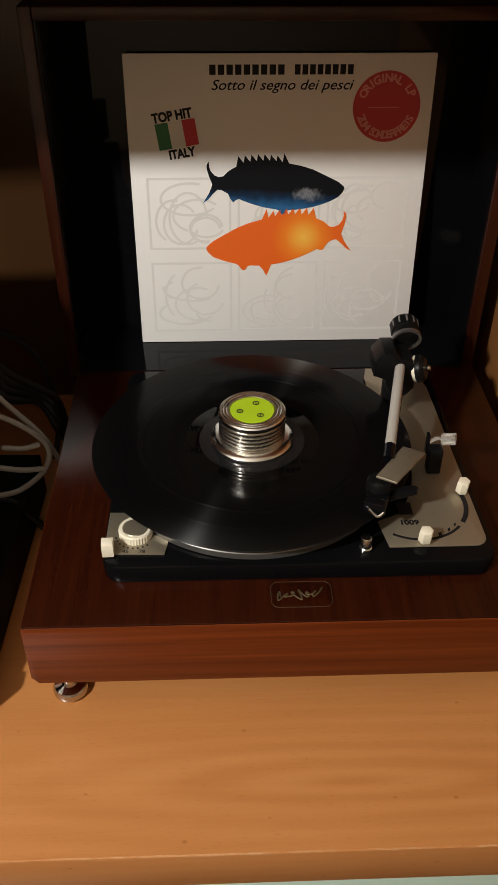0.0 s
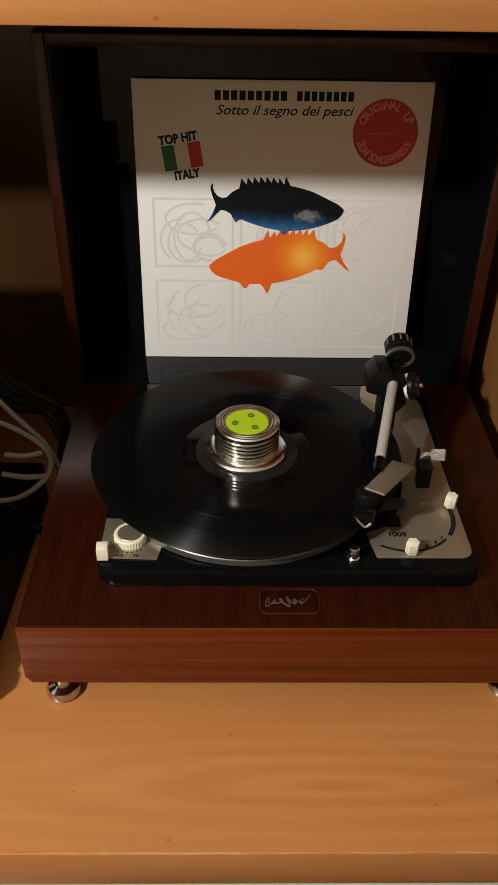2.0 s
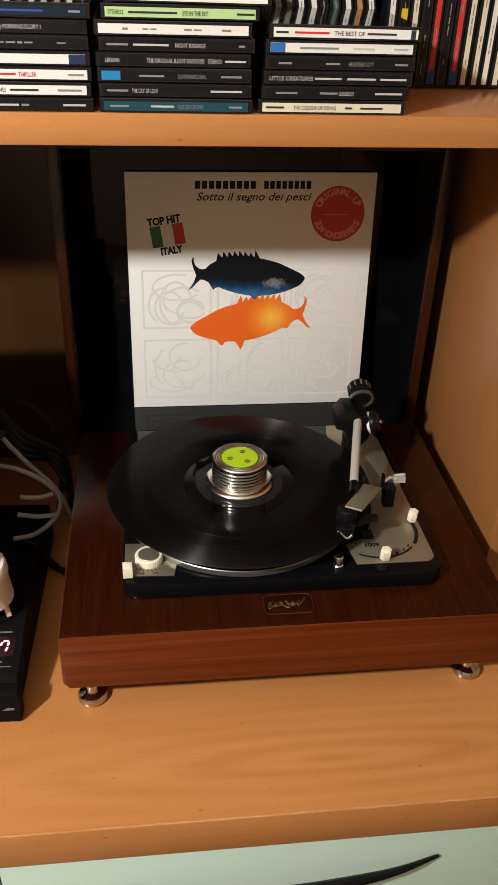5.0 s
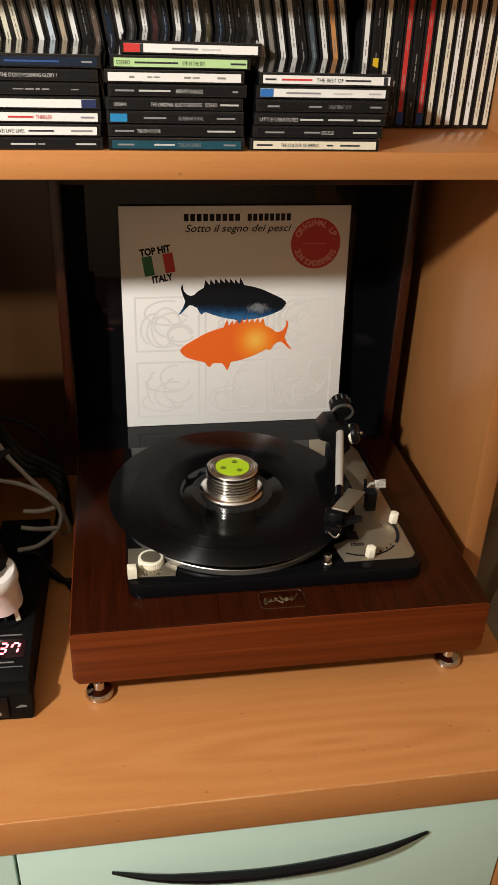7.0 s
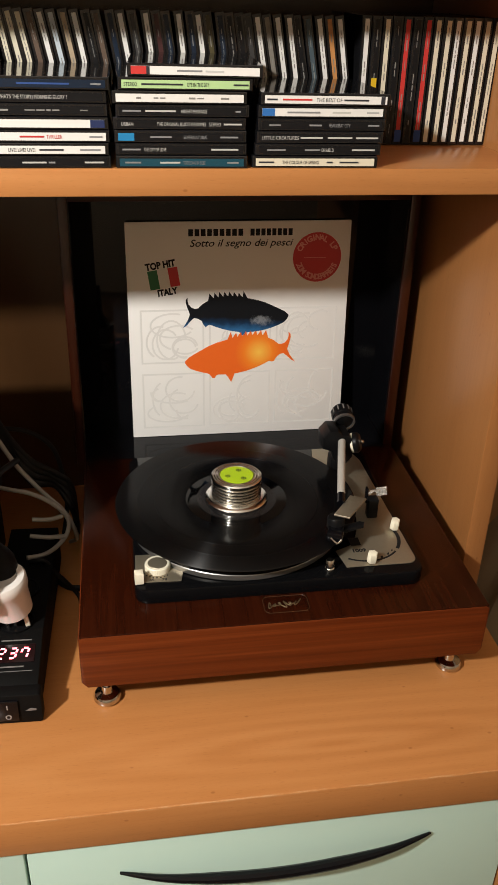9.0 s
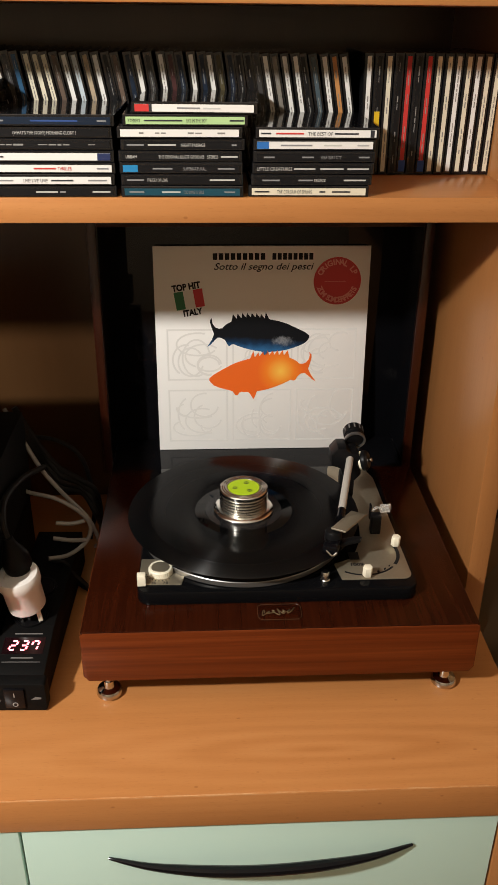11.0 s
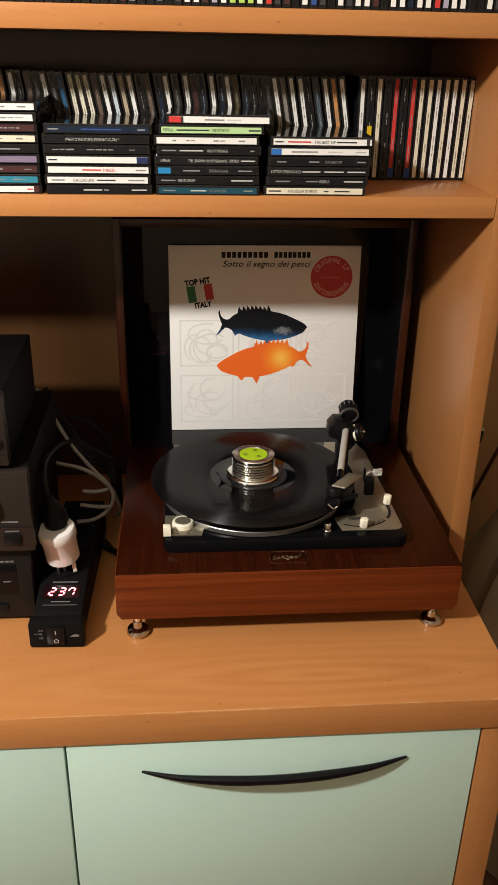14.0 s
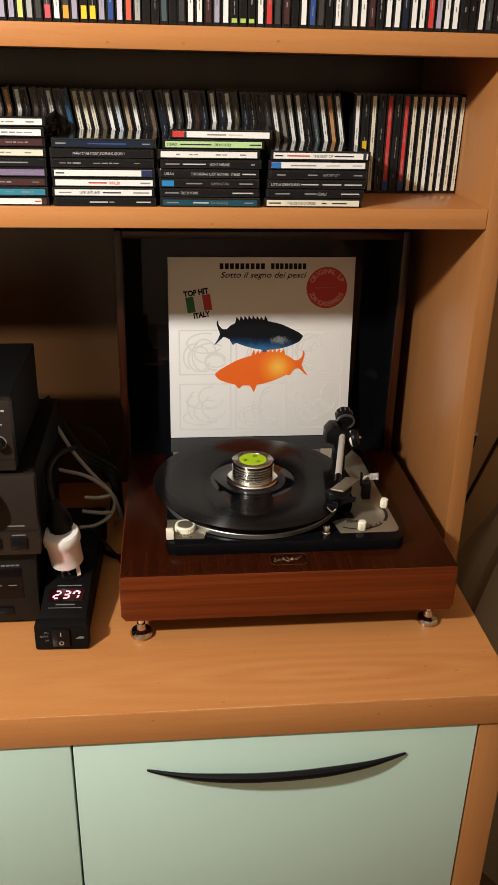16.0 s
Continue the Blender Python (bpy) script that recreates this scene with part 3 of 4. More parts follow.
# badge on the plinth
part("badge", slab(rounded(0.106, 0.5045, 0.157, 0.5325, 0.007), PZ1, PZ1 + 0.0009, 0.0004), M_plinth_top, player, "clear maker's badge with metal script")
sq = tube([(0.111 + 0.038 * t + 0.0026 * math.cos(t * 40), 0.5160 + 0.0055 * math.sin(t * 40 + 1.5 * math.sin(9 * t)) * (0.62 + 0.38 * math.cos(13 * t)) + 0.004 * t, PZ1 + 0.0012) for t in np.linspace(0, 1, 70)], 0.0007, 6)
part("badge_script", sq, M_script, player, "worn gilt script bar")
part("badge_rim", tube([(x, y, PZ1 + 0.0008) for x, y in rounded(0.106, 0.5045, 0.157, 0.5325, 0.007)] + [(0.157, 0.5255, PZ1 + 0.0008)], 0.0005, 5), M_badge, player)

# tonearm
post = part("tonearm_base", box((0.233, 0.742, CZ + 0.001), (0.253, 0.764, 0.170), 0.004), M_black, player, "black tonearm base")
hs = bmesh.new()
slab([(0.2165, 0.192), (0.2300, 0.187), (0.2340, 0.172), (0.250, 0.168), (0.2580, 0.178), (0.2580, 0.200), (0.252, 0.210), (0.242, 0.211), (0.236, 0.218), (0.225, 0.218), (0.2165, 0.208)], 0.726, 0.760, 0.003, "y", hs)
arm = part("tonearm", hs, M_black, player, "black bearing housing of the tonearm")
part("counterweight", lathe([(0, 0), (0.0115, 0), (0.0170, 0.003), (0.0170, 0.0075), (0.0158, 0.0085), (0.0158, 0.0105), (0.0172, 0.0115), (0.0172, 0.024), (0.0150, 0.027), (0, 0.027)], 36), M_black, arm, "ribbed black counterweight", pose(0.2535, 0.764, 0.211, -72, 0, 0) @ Matrix.Diagonal((0.82, 0.82, 0.9, 1)))
for k in range(9):
    a = radians(60 + 30 * k)
    part("tick", box((-0.0009, 0.0144, 0.013), (0.0009, 0.0147, 0.021)), M_dimprint, arm, "", pose(0.2535, 0.764, 0.211, -72, 0, 0) @ pose(0, 0, 0, 0, 0, math.degrees(a)))
part("scale_ring", lathe([(0.0148, 0), (0.0178, 0), (0.0178, 0.004), (0.0148, 0.004), (0.0148, 0)], 36), M_rim, arm, "silver scale ring", pose(0.2535, 0.7635, 0.2105, -72, 0, 0) @ Matrix.Diagonal((0.84, 0.84, 0.9, 1)))
part("force_dial", lathe([(0, 0), (0.0125, 0), (0.0132, 0.0006), (0.0132, 0.0034), (0, 0.0034)], 32), M_ivory, arm, "cream scale dial", pose(0.2575, 0.7370, 0.1940, 0, 74, -20))
part("dial_knob", lathe([(0, 0), (0.0138, 0), (0.0142, 0.001), (0.0138, 0.005), (0.0105, 0.0085), (0, 0.0095)], 32), M_black, arm, "", pose(0.2606, 0.7358, 0.1949, 0, 74, -20))
part("dial_tip", lathe([(0, 0), (0.0030, 0), (0.0034, 0.0015), (0.0026, 0.0034), (0, 0.0042)], 16), M_steel, arm, "", pose(0.2692, 0.7327, 0.1975, 0, 74, -20))
P0, P1 = Vector((0.2420, 0.7300, 0.2030)), Vector((0.2165, 0.6260, 0.1850))
part("arm_tube", tube([P0, P1], 0.0049, 20), M_tube, arm, "pale grey tonearm tube")
P2 = P1 + (P1 - P0).normalized() * 0.016
part("collar", tube([P1, P2], 0.0052, 20), M_gloss, arm)
shell = part("headshell", slab([(-0.029, -0.0095), (0.029, -0.0105), (0.029, 0.0105), (-0.029, 0.0095)], -0.0012, 0.0012, 0.0005), M_champagne, arm, "flat champagne metal finger plate", pose(0.2215, 0.6010, 0.1835, -4, 6, 55))
part("shell_knob", lathe([(0, 0), (0.0105, 0), (0.0105, 0.011), (0.0090, 0.0135), (0, 0.0135)], 28), M_black, arm, "", pose(0.2005, 0.5840, 0.1690))
part("cartridge", box((-0.0095, -0.013, -0.008), (0.0095, 0.010, 0.005), 0.002), M_gloss, arm, "black cartridge", pose(0.1985, 0.5740, 0.1690, 0, 0, -22))
part("stylus_holder", tube([(-0.004, -0.0140, -0.001), (0.004, -0.0165, -0.0050), (0.0085, -0.0130, -0.002)], 0.0013, 8), M_chrome, arm, "", pose(0.1985, 0.5740, 0.1690, 0, 0, -22))
part("finger_lift", slab([(-0.016, -0.006), (0.012, -0.0035), (0.015, 0.002), (0.010, 0.006), (-0.016, 0.006)], -0.0025, 0.0025, 0.0012), M_black, arm, "black finger grip", pose(0.2215, 0.5835, 0.1665, 0, -8, 4))

# arm lift beside the tonearm
lift = part("arm_lift", box((0.2605, 0.6480, CZ + 0.0016), (0.2735, 0.6600, 0.1600), 0.0012), M_black, player, "black arm lift post")
part("lever", slab([(-0.006, -0.004), (0.007, -0.0055), (0.0085, 0.004), (-0.005, 0.005)], -0.004, 0.004, 0.0008), M_clear, lift, "clear plastic lever", pose(0.2785, 0.6600, 0.1650, 0, -14, -12))
part("clip", box((0.2590, 0.6570, 0.150), (0.2615, 0.6640, 0.171), 0.0005), M_gloss, lift)
part("lever_arm", tube([(0.262, 0.659, 0.1625), (0.268, 0.660, 0.1660), (0.275, 0.660, 0.1650)], 0.0018, 8), M_clear, lift)

# ---- record and clamp ----
rec = thing("vinyl_record", "black vinyl long-playing record lying on the platter", "record", pose(RX, RY, 0))
part("disc", lathe([(0.0036, RZ + 0.0000), (0.0036, 0.1547), (0.147, 0.1547), (0.1500, RZ - 0.0012), (0.1505, RZ - 0.0005), (0.1495, RZ + 0.0002), (0.146, RZ), (0.0640, RZ), (0.0630, RZ - 0.0002), (0.0036, RZ - 0.0002)], 160), M_vinyl, rec)
part("run_out_ring", lathe([(0.0480, RZ - 0.0001), (0.0480, RZ), (0.0634, RZ), (0.0634, RZ - 0.0001), (0.0480, RZ - 0.0001)], 128), M_deadwax, rec, "smooth run-out ring")
part("label", lathe([(0.0036, RZ + 0.0001), (0.0500, RZ + 0.0001), (0.0500, RZ + 0.0004), (0.0036, RZ + 0.0004), (0.0036, RZ + 0.0001)], 64), M_label, rec, "plain dark paper label")
clamp = thing("record_clamp", "turned steel record clamp with a green bubble level", "record clamp", pose(RX, RY, RZ + 0.0006))
part("base_flange", lathe([(0, 0), (0.0385, 0), (0.0390, 0.0008), (0.0390, 0.0028), (0.0375, 0.0045), (0.0325, 0.0058), (0, 0.0058)], 64), M_steel, clamp, "steel base flange")
cb = [(0, 0.0058), (0.0295, 0.0058)]
z = 0.0075
for k in range(5):
    cb += [(0.0272, z), (0.0305, z + 0.0002), (0.0313, z + 0.0006), (0.0313, z + 0.0020), (0.0305, z + 0.0024), (0.0272, z + 0.0026)]
    z += 0.0041
cb += [(0.0300, z), (0.0313, z + 0.0006), (0.0313, z + 0.0044), (0.0300, z + 0.0055), (0.0215, z + 0.0055), (0.0208, z + 0.0040), (0, z + 0.0040)]
part("grooved_body", lathe(cb, 64), M_steel, clamp, "grooved steel weight")
part("level_disc", lathe([(0, z + 0.0042), (0.0203, z + 0.0042), (0.0203, z + 0.0052), (0, z + 0.0052)], 48), M_green, clamp, "bright green level window")
for k in range(3):
    a = radians(70 + 120 * k)
    mk = lathe([(0.0022, z + 0.0053), (0.0031, z + 0.0053), (0.0031, z + 0.0056), (0.0022, z + 0.0056), (0.0022, z + 0.0053)], 20, None, pose(0.0115 * math.cos(a), 0.0115 * math.sin(a), 0))
    add_box(mk, (0.0115 * math.cos(a) - 0.0004, 0.0115 * math.sin(a) - 0.002, z + 0.0053), (0.0115 * math.cos(a) + 0.0004, 0.0115 * math.sin(a) + 0.002, z + 0.0055))
    part("mark", mk, M_ink, clamp)
for r0 in (0.0235, 0.0265):
    part("ring", lathe([(r0, z + 0.0055), (r0 + 0.0008, z + 0.0060), (r0 + 0.0016, z + 0.0055)], 48), M_steel, clamp)

# ---- record sleeve leaning in the lid ----
SW = 0.3185
sl_lean = math.degrees(math.atan2(0.028, 0.3185))
sleeve = thing("record_sleeve", "white record sleeve with two printed shapes leaning in the lid", "record sleeve", pose(-0.0265, 0.9190, 0.1195, -sl_lean, 0, 0))
part("card", box((0, 0, 0), (SW, 0.0032, SW), 0.0007), M_paper, sleeve, "white printed card")


def on(u, v, out=0.0003):
    return (u * SW, -out, v * SW)


def bar(u0, v0, u1, v1, mat, out=0.0003, parent=None):
    part("print", box((u0 * SW, -out, v0 * SW), (u1 * SW, 0.0, v1 * SW)), mat, parent or sleeve)


# the performer's line stays plain bars
for u0, u1, count in ((0.273, 0.520, 9), (0.546, 0.740, 8)):
    step = (u1 - u0) / count
    for k in range(count):
        bar(u0 + step * k, 0.937, u0 + step * (k + 0.74), 0.967, M_ink)
lettering("lettering", "Sotto il segno dei pesci", 0.0140, M_ink, sleeve, Matrix.Translation(on(0.276, 0.892)) @ FRONT, 0.460 * SW, 0.3, label="black italic title", bold=0.0001)
# hit badge, slightly turned
flag_m = Matrix.Translation(on(0.162, 0.755)) @ pose(0, 0, 0, 0, -9, 0)
flag = part("badge_flag", box((-0.0212, -0.0003, -0.0134), (0.0212, 0, 0.0134)), paint(0.78, 0.77, 0.73), sleeve, "green, white and red hit badge", flag_m)
part("stripe", box((-0.0212, -0.0006, -0.0134), (-0.0075, -0.0003, 0.0134)), M_flaggreen, flag)
part("stripe", box((0.0075, -0.0006, -0.0134), (0.0212, -0.0003, 0.0134)), M_red, flag)
lettering("lettering", "TOP HIT", 0.0130, M_ink, flag, Matrix.Translation((-0.0225, -0.0004, 0.0150)) @ FRONT, 0.0425, bold=0.0006)
lettering("lettering", "ITALY", 0.0130, M_ink, flag, Matrix.Translation((-0.0125, -0.0004, -0.0240)) @ FRONT, 0.0285, bold=0.0006)
# round price sticker
st = part("sticker", lathe([(0, 0), (0.0350, 0), (0.0352, 0.0002), (0.0350, 0.0004), (0, 0.0004)], 64), M_red, sleeve, "round red price sticker", Matrix.Translation(on(0.850, 0.838, 0.0)) @ FRONT)
for text, a0, a1, flip in (("ORIGINAL LP", 158, 22, 1), ("ZUM SONDERPREIS", 200, 340, -1)):
    for k, ch in enumerate(text):
        a = a0 + (a1 - a0) * (k + 0.5) / len(text)
        if ch != " ":
            rr = 0.0245 if flip > 0 else 0.0315
            m = pose(0, 0, 0.0005, 0, 0, a - 90 if flip > 0 else a + 90)
            lettering("lettering", ch, 0.0112, M_pink, st, m @ Matrix.Translation((0, rr if flip > 0 else -rr, 0)), None, 0, "CENTER", "", 0.0004)
bar(0.79, 0.836, 0.89, 0.838, M_pink, 0.0007)
# faint pattern fields
def field(u0, v0, u1, v1, seed):
    rng = random.Random(seed)
    bm = bmesh.new()
    w = 0.0026
    h = w / 2 / SW
    for a, b, c, d in ((u0 - h, v0 - h, u1 + h, v0 + h), (u0 - h, v1 - h, u1 + h, v1 + h), (u0 - h, v0 + h, u0 + h, v1 - h), (u1 - h, v0 + h, u1 + h, v1 - h)):
        add_box(bm, (a * SW, -0.00008, b * SW), (c * SW, 0, d * SW))
    for k in range(8):
        cx, cz = (u0 + (u1 - u0) * rng.uniform(0.25, 0.75)) * SW, (v0 + (v1 - v0) * rng.uniform(0.25, 0.75)) * SW
        rx = min((cx - u0 * SW), (u1 * SW - cx)) * rng.uniform(0.45, 0.95)
        rz = min((cz - v0 * SW), (v1 * SW - cz)) * rng.uniform(0.45, 0.95)
        a0, a1 = rng.uniform(0, 180), rng.uniform(230, 360)
        A = [radians(a0 + (a1 - a0) * j / 18) for j in range(19)]
        o = [(cx + rx * math.cos(a), cz + rz * math.sin(a)) for a in A] + [(cx + (rx - w) * math.cos(a), cz + (rz - w) * math.sin(a)) for a in reversed(A)]
        slab(o, -0.00009 - 0.000006 * k, 0, 0, "y", bm)
    part("pattern_field", bm, M_grey_print, sleeve, "faint grey line pattern")


for i, (u0, u1) in enumerate(((0.055, 0.335), (0.365, 0.645), (0.675, 0.95))):
    field(u0, 0.048, u1, 0.310, 3 + i)
    field(u0, 0.365, u1, 0.610, 9 + i)


# two plain spindle shapes with a toothed back and a forked end
def spindle(length, fins, flip):
    """Outline from the forked end (x = 0) to the blunt end (x = 1), in lengths; fins are notches below: (place, depth)."""
    o = [(-0.012, -0.145), (0.030, -0.072), (0.050, -0.012), (0.022, 0.052), (0.006, 0.100), (0.005, 0.126), (0.022, 0.150), (0.022, 0.118), (0.034, 0.084), (0.062, 0.055), (0.095, 0.044), (0.125, 0.050), (0.165, 0.092), (0.215, 0.122)]
    for k in range(8):
        x, z = 0.240 + 0.046 * k, 0.134 + 0.034 * math.sin(0.35 + 0.30 * k)
        tall = 0.050 if k < 7 else 0.075
        o += [(x - 0.014, z + tall), (x + 0.010, z + 0.45 * tall), (x + 0.026, z + 0.006)]
    o += [(0.680, 0.148), (0.760, 0.128), (0.860, 0.088), (0.950, 0.050), (0.995, 0.018), (1.0, 0.0), (0.985, -0.030)]
    n = 40
    for k in range(n + 1):
        x = 0.96 - 0.84 * k / n
        z = -0.170 * math.sin(math.pi * min(1.0, max(0.0, (1.03 - x) / 0.98)) ** 0.92) ** 0.80
        for c, h in fins:
            z -= max(0.0, h * (1 - abs(x - c) / 0.036))
        o.append((x, min(z, -0.034)))
    o += [(0.088, -0.045), (0.056, -0.078), (0.022, -0.120)]
    return [((x - 0.5) * length * (1 if flip else -1), z * length) for x, z in o]


part("dark_shape", slab(spindle(0.152, ((0.57, 0.045), (0.20, 0.05)), True), -0.0004, 0, 0, "y"), M_darkshape, sleeve, "blue-black spindle shape", Matrix.Translation(on(0.490, 0.584, 0.0)) @ pose(0, 0, 0, 0, 3, 0))
part("orange_shape", slab(spindle(0.161, ((0.60, 0.085), (0.76, 0.055), (0.19, 0.035)), False), -0.0004, 0, 0, "y"), M_orange, sleeve, "orange spindle shape with a yellow glow", Matrix.Translation(on(0.500, 0.392, 0.0)) @ pose(0, 0, 0, 0, -7, 0))

# ---- music discs ----
CW, CD, CT = 0.1250, 0.142, 0.0114


def case_mesh():
    bm = bmesh.new()
    add_box(bm, (-CW / 2, 0.0012, 0.0), (CW / 2, CD, CT - 0.0003), 0.0006, 1)
    add_box(bm, (-CW / 2 + 0.0025, 0.0004, 0.0008), (CW / 2 - 0.0025, 0.004, CT - 0.0012))
    me = bpy.data.meshes.new("cd_case")
    bm.to_mesh(me)
    bm.free()
    me.materials.append(M_case)
    return me


def insert_mesh():
    bm = box((-0.0590, 0.0, 0.0018), (0.0590, 0.0010, CT - 0.0026))
    return bm


CASE = case_mesh()
_inserts = {}


def insert_for(color):
    if color not in _inserts:
        me = bpy.data.meshes.new("spine_insert")
        bm = insert_mesh()
        bm.to_mesh(me)
        bm.free()
        me.materials.append(paint(*color, 0.32))
        _inserts[color] = me
    return _inserts[color]


_prints = {}


def print_for(variant, dark):
    """Unreadable spine print: plain bars of word length."""
    key = (variant, dark)
    if key not in _prints:
        rng = random.Random(50 + variant)
        bm = bmesh.new()
        x = -0.052 + rng.uniform(0, 0.02)
        while x < 0.045:
            w = rng.uniform(0.003, 0.010)
            h = rng.choice((0.0009, 0.0012, 0.0016))
            add_box(bm, (x, -0.0002, 0.0053 - h / 2), (x + w, 0.0, 0.0053 + h / 2))
            x += w + (0.0015 if rng.random() < 0.7 else rng.uniform(0.008, 0.025))
        me = bpy.data.meshes.new("spine_print")
        bm.to_mesh(me)
        bm.free()
        me.materials.append(paint(0.22, 0.21, 0.19) if dark else paint(0.24, 0.235, 0.22))
        _prints[key] = me
    return _prints[key]


def disc_case(m, color, label, group, variant=None, name="cd_case"):
    ob = new(name, CASE)
    ob.matrix_basis = m
    tagged(ob, label, "compact disc", group)
    i = new("spine_insert", insert_for(color))
    i.parent = ob
    if variant is not None:
        p = new("spine_print", print_for(variant, sum(color) > 0.8))
        p.parent = ob
        p["kind"] = "stuff"
    return ob


WHITE, CREAM, BLACK, NAVY = (0.72, 0.70, 0.66), (0.66, 0.60, 0.46), (0.007, 0.007, 0.008), (0.008, 0.016, 0.032)
TEAL, LIME, RED, MAROON, PURPLE, SKY = (0.012, 0.06, 0.085), (0.42, 0.60, 0.28), (0.52, 0.04, 0.035), (0.06, 0.022, 0.022), (0.20, 0.15, 0.24), (0.03, 0.20, 0.28)
NAMES = {WHITE: "white", CREAM: "cream", BLACK: "black", NAVY: "navy", TEAL: "dark teal", LIME: "light green", RED: "red", MAROON: "dark maroon", PURPLE: "dull purple", SKY: "blue"}


def stack(x, y, colors, jitter, texts, group):
    rng = random.Random(int(1000 * (x + 2)))
    z = SHELF_Z + 0.0003
    for k, c in enumerate(colors):
        dx, dy, rz = jitter.get(k, (rng.uniform(-0.0018, 0.0018), rng.uniform(-0.002, 0.002), rng.uniform(-0.7, 0.7)))
        items = texts.get(k)
        ob = disc_case(pose(x + dx, y + dy, z, 0, 0, rz), c, NAMES[c] + "-spined music disc case lying flat in a shelf stack", group, None if items else k + 3)
        for kind, u0, u1, what in items or ():
            ink = paint(*what[1], 0.4)
            if kind == "bar":
                part("spine_print", box((u0 - 0.059, -0.0003, 0.0045), (u1 - 0.059, 0, 0.0060)), ink, ob)
            elif kind == "patch":
                part("spine_print", box((u0 - 0.059, -0.0002, 0.0019), (u1 - 0.059, 0, CT - 0.0027)), ink, ob)
            else:
                lettering("lettering", what[0], 0.0046, ink, ob, pose(u0 - 0.059, -0.0002, 0.0036, 90, 0, 0), u1 - u0)
        z += CT


INKW, INKG, INKD = (0.46, 0.45, 0.42), (0.22, 0.22, 0.22), (0.03, 0.03, 0.035)


def T(a, b, s, c):
    return ("text", a, b, (s, c))


def B(a, b, c):
    return ("bar", a, b, ("", c))


def P(a, b, c):
    return ("patch", a, b, ("", c))


Y0 = 0.6235
stack(0.1590, Y0, [CREAM, BLACK, BLACK, BLACK, WHITE, WHITE],
      {1: (0.002, 0.001, 0.3), 2: (0.003, 0, -0.4), 3: (0.004, 0, 0.2), 4: (0.004, 0.001, 0.4), 5: (0.006, -0.001, -1.0)},
      {0: [B(0.003, 0.018, INKD), T(0.026, 0.062, "THE COLOUR OF SPRING", INKD), B(0.070, 0.076, INKD), B(0.083, 0.102, INKD)],
       1: [B(0.008, 0.026, INKG), B(0.045, 0.060, INKG), T(0.0615, 0.0735, "DEGUELLO", INKW), B(0.092, 0.115, INKW)],
       2: [T(0.001, 0.037, "LITTLE CREATURES", INKW), B(0.039, 0.061, INKW), B(0.066, 0.090, INKW), B(0.094, 0.116, INKW)],
       3: [B(0.007, 0.018, INKG), B(0.046, 0.058, INKG), T(0.065, 0.086, "HEARTBEAT CITY", INKG), B(0.104, 0.115, INKG)],
       4: [P(0.0, 0.012, (0.03, 0.14, 0.40)), B(0.024, 0.056, INKG), B(0.068, 0.086, (0.5, 0.5, 0.45)), B(0.102, 0.114, (0.4, 0.4, 0.38))],
       5: [B(0.002, 0.012, INKD), B(0.017, 0.045, RED), T(0.049, 0.074, "THE BEST OF", INKD), B(0.076, 0.100, INKD), P(0.112, 0.116, INKD)]}, "flat stack of music discs")
stack(0.0285, Y0, [TEAL, BLACK, BLACK, BLACK, BLACK, WHITE, LIME, WHITE],
      {4: (0.001, 0.001, 0), 6: (0.004, 0.003, 0.5), 7: (0.013, 0.004, -3.0)},
      {0: [B(0.005, 0.020, INKG), B(0.038, 0.057, INKW), T(0.060, 0.081, "TOO LONG IN EXILE", INKG), B(0.102, 0.113, INKG)],
       1: [B(0.003, 0.020, INKG), T(0.023, 0.044, "THE CRY OF LOVE", INKW), B(0.087, 0.113, INKW)],
       2: [P(0.0, 0.015, (0.02, 0.20, 0.42)), B(0.030, 0.050, INKG), T(0.061, 0.084, "SUPERNATURAL", INKG), B(0.096, 0.113, INKG)],
       3: [T(0.004, 0.015, "URBAN", INKW), T(0.037, 0.083, "THE ORIGINAL ILLICIT GROOVES", INKW), T(0.086, 0.097, "STEREO", INKW), B(0.100, 0.117, INKW)],
       4: [B(0.003, 0.020, INKG), B(0.024, 0.052, INKW), T(0.057, 0.081, "NIGHT PASSAGE", INKW), B(0.108, 0.113, INKG)],
       6: [T(0.002, 0.014, "STEREO", INKD), B(0.018, 0.056, INKD), T(0.060, 0.080, "EYE IN THE SKY", INKD), B(0.103, 0.117, INKD)],
       7: [P(0.0, 0.014, RED), P(0.014, 0.017, INKD), B(0.042, 0.065, INKG), B(0.068, 0.085, (0.5, 0.5, 0.48))]}, "flat stack of music discs")
stack(-0.1030, Y0, [BLACK, WHITE, WHITE, WHITE, BLACK, BLACK, NAVY],
      {6: (0.003, -0.003, -0.8), 5: (0.0, 0, 0)},
      {0: [B(0.040, 0.062, INKW), B(0.064, 0.070, INKG), B(0.097, 0.115, INKW)],
       1: [B(0.005, 0.020, INKG), T(0.030, 0.054, "LIVE! LIVE! LIVE!", INKD), B(0.058, 0.080, INKD), B(0.095, 0.114, INKG)],
       2: [B(0.040, 0.062, RED), T(0.064, 0.078, "THRILLER", RED), B(0.103, 0.115, INKG)],
       3: [B(0.002, 0.012, INKD), P(0.105, 0.118, (0.02, 0.03, 0.09))],
       5: [T(0.024, 0.086, "(WHAT'S THE STORY) MORNING GLORY ?", INKW)],
       6: [B(0.002, 0.014, INKG), B(0.040, 0.086, (0.03, 0.07, 0.22)), B(0.105, 0.114, INKG)]}, "flat stack of music discs")
